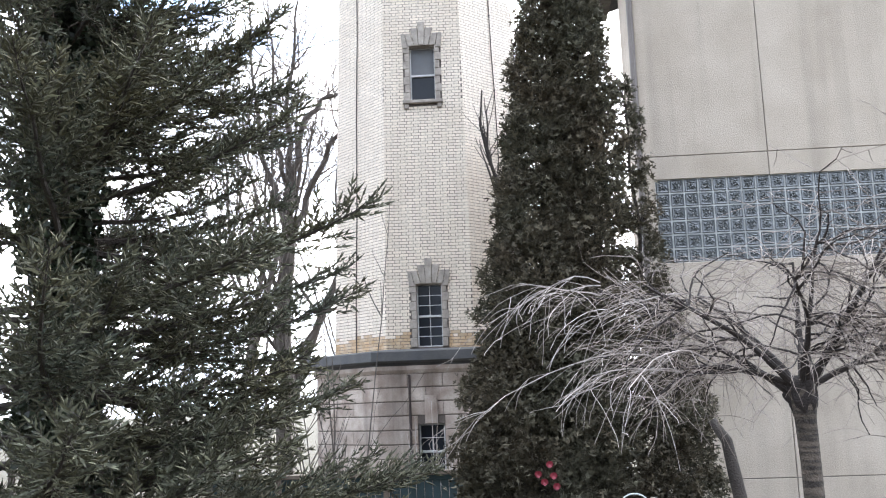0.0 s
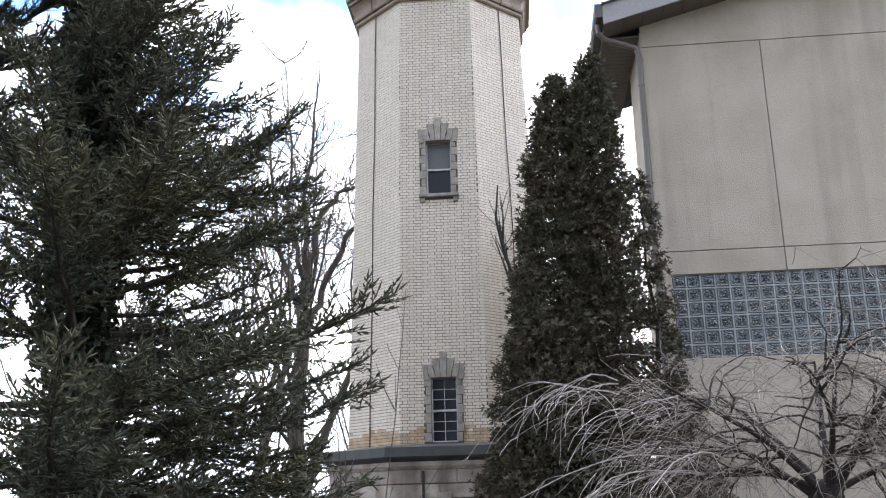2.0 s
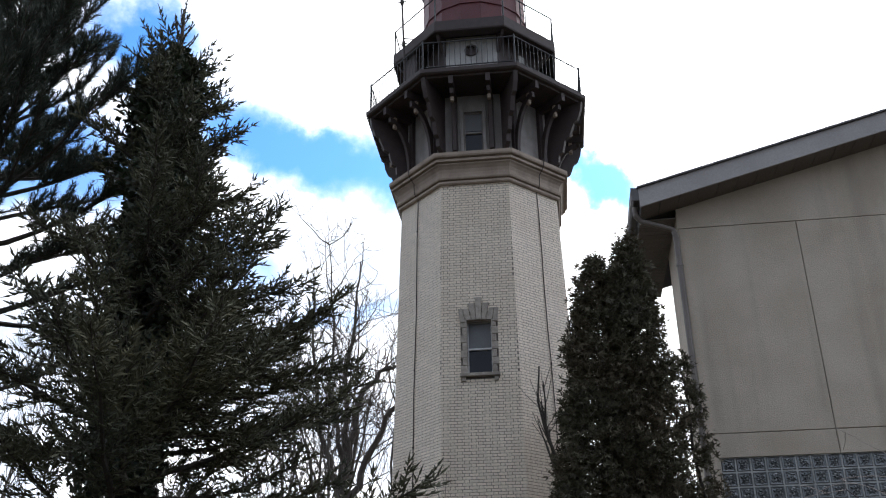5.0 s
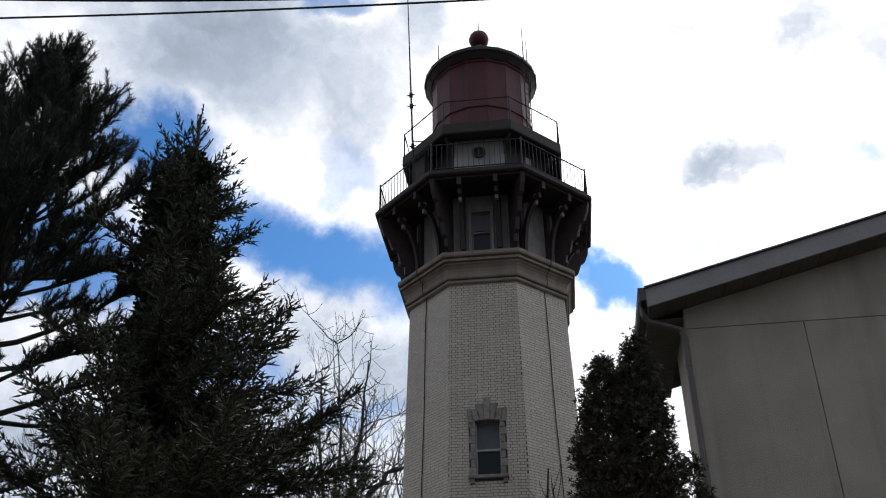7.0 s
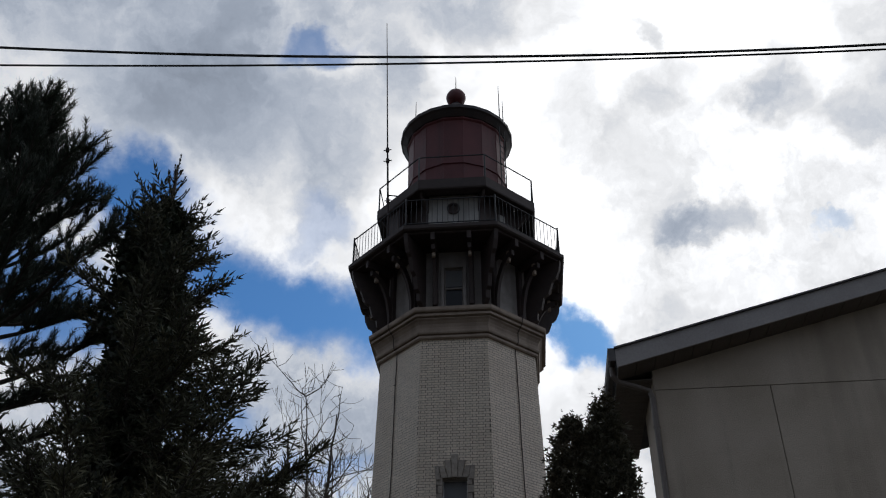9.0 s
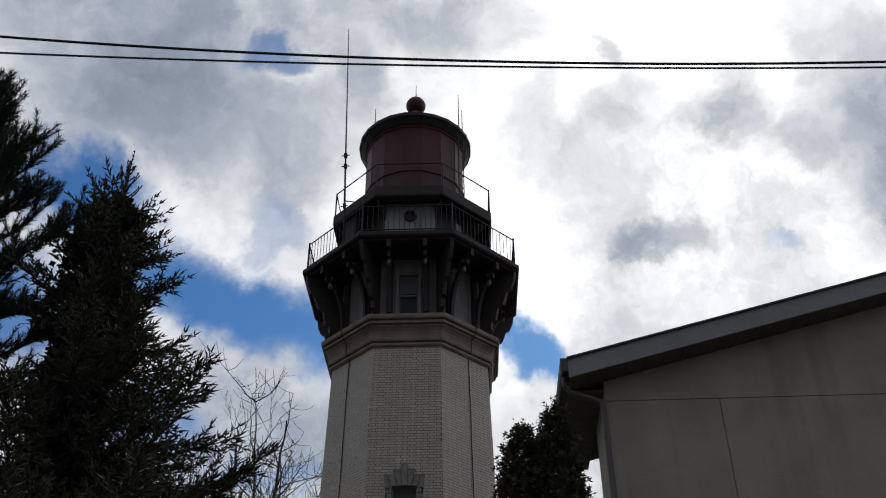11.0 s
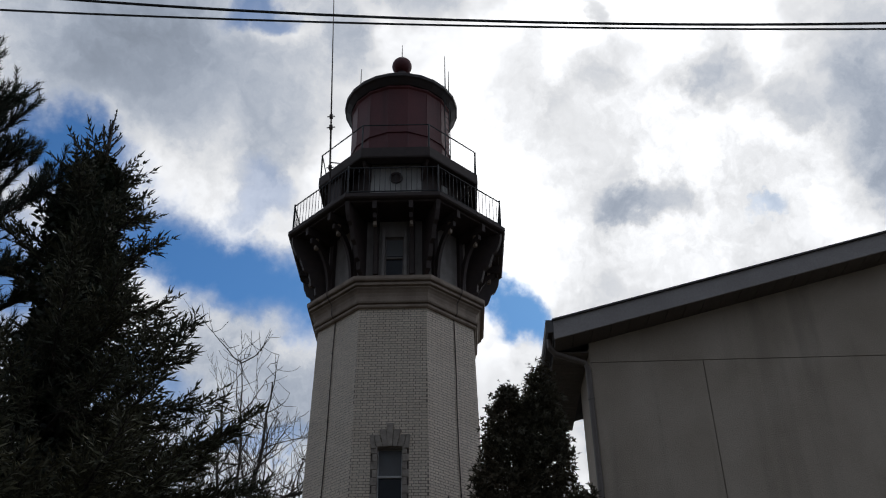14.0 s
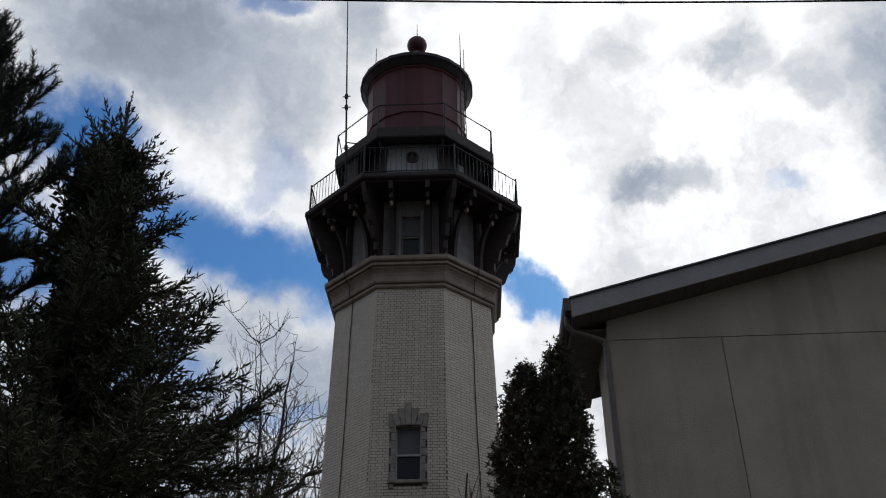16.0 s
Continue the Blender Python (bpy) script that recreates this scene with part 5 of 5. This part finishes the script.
def build_bare_trees():
    g = "bare trees behind the tower"
    lab = "leafless grey tree standing behind the spruce"
    bare_tree("bare_tree", -9.6, 29.0, 13.2, 1.15, 3, lab, 0.2, g, -0.02, 4, 0.008, 0.5, first=0.3)
    bare_tree("bare_tree", -14.0, 27.0, 14.5, 0.9, 8, lab, 0.16, g, 0.10, 4, 0.008, 0.8)
    for az, d, h, seed in ((-6.6, 40, 18.0, 21), (-9.4, 44, 18.5, 22), (-12.5, 38, 15, 23), (-16, 42, 17, 24), (-20, 36, 15, 25), (-24, 40, 16, 26), (-28, 38, 15, 27)):
        bare_tree("bare_tree", az, d, h, 0.62, seed, "distant leafless tree with fine upright twigs", 0.12, g, 0, 4, 0.008, 1.3, first=0.35)
    for i in range(9):
        bare_tree("bare_tree", -31 + 5.2 * i, 62 + 7 * (i % 3), 11 + 2 * (i % 4), 0.8, 60 + i, "far leafless tree on the horizon", 0.16, "far trees", 0, 3, 0.02, 0.9, first=0.12)
    # forked tree whose heavy limbs reach behind the brick shaft
    x, y = place(-9.3, 29.0)
    z0 = ground_height(y)
    rng = random.Random(41)
    t = thing("forked_tree", "leafless tree with heavy crooked limbs beside the tower", "tree", g, (x, y, z0))
    big, small = [], []
    for line, r0, r1 in ((((-9.3, z0), (-9.35, 2.5), (-9.2, 5.2), (-9.0, 7.2), (-8.9, 8.2)), 0.26, 0.17),
                         (((-9.0, 6.6), (-8.2, 7.6), (-7.3, 8.7), (-6.5, 9.7), (-5.6, 10.2)), 0.13, 0.07),
                         (((-8.9, 8.0), (-8.5, 9.3), (-7.9, 10.6), (-6.9, 11.2), (-5.6, 11.4)), 0.12, 0.05),
                         (((-8.9, 8.0), (-9.0, 9.8), (-8.9, 11.6), (-8.5, 13.4), (-8.2, 15.0)), 0.11, 0.02),
                         (((-9.1, 7.0), (-10.0, 8.4), (-10.7, 9.9), (-11.1, 11.8), (-11.2, 14.2)), 0.12, 0.02),
                         (((-8.9, 7.8), (-9.6, 9.4), (-10.0, 11.0), (-9.9, 13.0), (-10.3, 15.6)), 0.09, 0.015)):
        pts = np.array([(*place(a, 29.0), z) for a, z in line])
        k = np.linspace(0, 4, 13)
        pts = np.stack([np.interp(k, range(5), pts[:, c]) for c in range(3)], 1) + np.random.default_rng(5).normal(0, 0.05, (13, 3))
        big.append((pts, np.linspace(r0, r1, 13)))
    for pts, _ in big[1:]:
        for i in range(16):
            p = arc_points(pts[rng.randrange(2, 13)], (rng.gauss(0, 0.8), rng.gauss(0, 0.6), rng.uniform(-0.1, 1.1)), rng.uniform(0.8, 2.4), 0.5, 7, 0.14, rng)
            small.append((p, np.linspace(0.028, 0.008, 7)))
            for j in range(5):
                small.append((arc_points(p[rng.randrange(2, 7)], (rng.gauss(0, 0.8), rng.gauss(0, 0.6), rng.uniform(-0.1, 1.2)), rng.uniform(0.4, 1.2), 0.4, 6, 0.12, rng), np.linspace(0.012, 0.006, 6)))
    for s in big:
        part("limb", quads_mesh("limb", local(strand_quads([s], 8), (x, y, z0)), GREYBARK), None, t)
    part("branchwork", quads_mesh("branchwork", local(strand_quads(small, 4), (x, y, z0)), GREYBARK), None, t, kind="stuff")
    # sapling against the brick, beside the arborvitae
    x, y = place(4.9, 11.6)
    z0 = ground_height(y)
    rng = random.Random(6)
    t = thing("bare_sapling", "dark bare sapling beside the arborvitae", "tree", at=(x, y, z0))
    st = []
    stem = np.array([(x + dx, y, z) for dx, z in ((0.05, z0), (0.05, 1.2), (0.02, 2.4), (-0.02, 3.4), (-0.16, 4.1), (-0.33, 4.7), (-0.40, 5.05), (-0.36, 5.5))])
    st.append((stem, np.linspace(0.045, 0.010, 8)))
    for dx, z, w, ln in ((-0.02, 3.5, (-0.35, 0.1, 1), 1.1), (-0.08, 3.8, (0.25, 0, 1), 0.85), (-0.2, 4.2, (-0.3, 0, 1), 0.9), (-0.1, 3.9, (-0.5, 0.1, 0.9), 1.0), (-0.33, 4.7, (0.1, 0, 1), 0.6), (-0.05, 3.6, (-0.2, 0, 1), 1.3)):
        p = arc_points((x + dx, y, z), w, ln, 0.35, 7, 0.07, rng)
        st.append((p, np.linspace(0.020, 0.005, 7)))
        for i in range(7):
            st.append((arc_points(p[rng.randrange(1, 6)], (rng.gauss(0, 0.4), rng.gauss(0, 0.3), 1), rng.uniform(0.2, 0.5), 0.3, 5, 0.07, rng), np.linspace(0.006, 0.003, 5)))
    part("trunk", quads_mesh("trunk", local(strand_quads(st[:1], 7), (x, y, z0)), BARK), None, t)
    part("branchwork", quads_mesh("branchwork", local(strand_quads(st[1:], 4), (x, y, z0)), BARK), None, t, kind="stuff")

    def shrub(name, az, dist, top, width, n, seed, label, r, bark, up=1.0):
        x, y = place(az, dist)
        z0 = ground_height(y)
        rng = random.Random(seed)
        t = thing(name, label, "shrub", at=(x, y, z0))
        st = []
        for i in range(n):
            a = rng.uniform(0, 6.28)
            f = rng.random() ** 0.5
            h = (top - z0) * rng.uniform(0.65, 1.0)
            p = arc_points((x + 0.15 * math.cos(a), y + 0.15 * math.sin(a), z0), (math.cos(a) * width * f / h, math.sin(a) * width * f / h, up), h, 0.1, 10, 0.06, rng)
            st.append((p, np.linspace(r, r * 0.35, 10)))
            for j in range(7):
                k = rng.randrange(3, 9)
                b = rng.uniform(0, 6.28)
                st.append((arc_points(p[k], (math.cos(b) * 0.7, math.sin(b) * 0.7, 0.9), rng.uniform(0.2, 0.3) * h * (1.1 - k / 10), 0.2, 6, 0.08, rng), np.linspace(r * 0.5, r * 0.3, 6)))
        part("branchwork", quads_mesh("branchwork", local(strand_quads(st, 4), (x, y, z0)), bark), None, t, kind="stuff")

    shrub("bare_shrub", 0.6, 18.6, 1.95, 1.1, 12, 5, "bare reddish-brown shrub against the stone base", 0.014, TWIG)
    shrub("bare_shrub", -6.2, 19.0, 6.3, 2.4, 7, 9, "tall bare shrub beside the brick shaft", 0.017, GREYBARK)
    shrub("bare_shrub", -24.5, 12.5, 2.2, 2.4, 70, 15, "dense brown leafless undergrowth below the spruce", 0.011, DEADTWIG)
    shrub("bare_shrub", -20.5, 9.0, 1.3, 1.9, 60, 17, "dense brown leafless undergrowth below the spruce", 0.008, DEADTWIG)
    shrub("bare_shrub", -15.5, 14.0, 1.5, 2.6, 70, 16, "dense brown leafless undergrowth below the spruce", 0.011, DEADTWIG)


def build_garden():
    # fence before the tower's base
    y = 17.5
    z0 = ground_height(y)
    fence = thing("board_fence", "dark blue-green board fence with a weathered wooden cap", "fence", at=(0, y, z0))
    cap = 0.42 - z0
    board = Shape().chamfer_box((0.004, 0, 0.03), (0.143, 0.022, cap - 0.17), 0.004).mesh("board", FENCE)
    for i in range(44):
        x = -4.2 + 0.147 * i
        ob = part("board", board, None, fence)
        ob.location = (x, 0.004 * (i % 3), 0)
    for x in (-3.0, -1.06, 0.56, 2.0):
        part("post", Shape().chamfer_box((x - 0.055, -0.08, 0), (x + 0.055, 0.0, cap - 0.06), 0.008), FENCETOP, fence)
    part("cap_rail", Shape().chamfer_box((-4.2, -0.12, cap - 0.075), (2.3, 0.08, cap), 0.01), FENCETOP, fence, "weathered brown cap board")
    part("top_board", Shape().chamfer_box((-4.2, -0.03, cap - 0.17), (2.3, -0.004, cap - 0.08), 0.006), FENCE, fence)
    # flowering shrub at the foot of the arborvitae
    x, y = place(6.4, 9.3)
    z0 = ground_height(y)
    gen, rng = np.random.default_rng(3), random.Random(3)
    bush = thing("flowering_shrub", "evergreen shrub with a few red blossoms", "shrub", at=(x, y, z0))
    st = [(arc_points((x, y, z0), (rng.gauss(0, 0.35), rng.gauss(0, 0.3), 1), rng.uniform(1.1, 1.65), 0.1, 7, 0.08, rng), np.linspace(0.014, 0.004, 7)) for _ in range(22)]
    part("branchwork", quads_mesh("branchwork", local(strand_quads(st, 5), (x, y, z0)), BARK), None, bush, kind="stuff")
    seg = segments_of(st, 0.35)
    pts = np.repeat(seg.mean(1), 9, 0) + gen.normal(0, 0.07, (len(seg) * 9, 3))
    part("foliage", quads_mesh("foliage", local(leaves(pts, 0.06, gen), (x, y, z0)), IVY), None, bush, kind="stuff")
    for az, el in ((6.15, -3.75), (5.45, -4.3), (6.35, -4.4), (6.5, -5.0), (5.8, -4.75)):
        bx, by = place(az, 8.95)
        bz = 1.6 + 8.95 * math.tan(radians(el))
        petals = []
        for i in range(9):
            a = i * 2.4
            d = np.array([math.cos(a), -0.5, math.sin(a)])
            d /= np.linalg.norm(d)
            s = np.cross(d, (0, 1, 0.2))
            c = np.array([bx, by, bz])
            ln = 0.04 if i < 5 else 0.026
            petals.append(np.stack([c, c + d * ln * 0.6 + s * 0.025, c + d * ln, c + d * ln * 0.6 - s * 0.025]))
        part("blossom", quads_mesh("blossom", local(np.array(petals), (x, y, z0)), BERRY), None, bush, "red blossom")
    # leaning bare trunk against the arborvitae
    x, y = place(16.9, 9.6)
    z0 = ground_height(y)
    s = Shape().tube([(0.22, 0, 0), (0.12, 0, 0.6), (0.03, 0, 1.1), (-0.05, 0, 1.6), (-0.10, 0.02, 1.95), (-0.22, 0.05, 2.15)], [0.075, 0.068, 0.066, 0.064, 0.055, 0.04], 10)
    tagged(part("leaning_trunk", s, BARK, smooth=True), "rough dark trunk leaning towards the arborvitae", "tree").location = (x, y, z0)
    # white iron garden seat back and pale post behind the shrubs
    x, y = place(10.9, 10.0)
    z0 = ground_height(y)
    seat = thing("garden_seat", "white wrought iron seat with a rounded back", "chair", at=(x, y, z0))
    for r in (0.17, 0.11):
        part("back_hoop", Shape().tube([(-r, 0, 0.3), (-r, 0, 1.42)] + [(r * math.cos(math.pi - w), 0, 1.42 + r * math.sin(w)) for w in [math.pi * i / 12 for i in range(1, 12)]] + [(r, 0, 1.42), (r, 0, 0.3)], 0.008, 6), WHITEIRON, seat)
    part("seat", Shape().ring([(0.2, 0.42), (0.21, 0.44), (0.2, 0.46)], 18, 0, (0, -0.1)), WHITEIRON, seat)
    for dx, dy in ((-0.15, -0.25), (0.15, -0.25), (-0.15, 0.04), (0.15, 0.04)):
        part("leg", Shape().tube([(dx, dy, 0), (dx, dy, 0.43)], 0.012, 6), WHITEIRON, seat)
    x, y = place(12.0, 10.4)
    z0 = ground_height(y)
    s = Shape().tube([(0.0, 0, 0), (0.01, 0, 0.7), (-0.01, 0, 1.4), (0.0, 0, 1.6)], [0.045, 0.042, 0.04, 0.035], 8)
    tagged(part("pale_post", s, LIMESTONE), "pale weathered post behind the arborvitae", "post").location = (x, y, z0)


build_spruce()
build_pine()
build_cedar()
build_weeping_tree()
build_bare_trees()
build_garden()


# ---------- overhead cables between two poles out of view ----------
def build_cables():
    def span(ends, sag, r):
        a, b = Vector(ends[0]), Vector(ends[1])
        s = Shape().tube([a.lerp(b, t) - Vector((0, 0, 4 * sag * t * (1 - t))) for t in [i / 60 for i in range(61)]], r, 6)
        tagged(new("cable", s.mesh("cable", CABLE)), "black overhead service cable strung between street poles", "cable", "overhead cables")

    span(((-12.0, 6.00, 9.560), (12.0, 6.00, 9.114)), 1.232, 0.014)
    span(((-12.0, 6.04, 8.711), (12.0, 6.04, 8.718)), 0.646, 0.011)
    for x in (-12.0, 12.0):
        pole = thing("utility_pole", "brown wooden utility pole at the street", "pole", "utility poles", (x, 6.12, ground_height(6.12)))
        h = 9.75 - ground_height(6.12)
        part("shaft", Shape().tube([(0, 0, 0), (0, 0, h)], [0.15, 0.10], 12), FENCETOP, pole)
        part("bracket", Shape().box((-0.05, -0.14, h - 1.4), (0.05, -0.07, h - 0.1)), DARKIRON, pole)


build_cables()
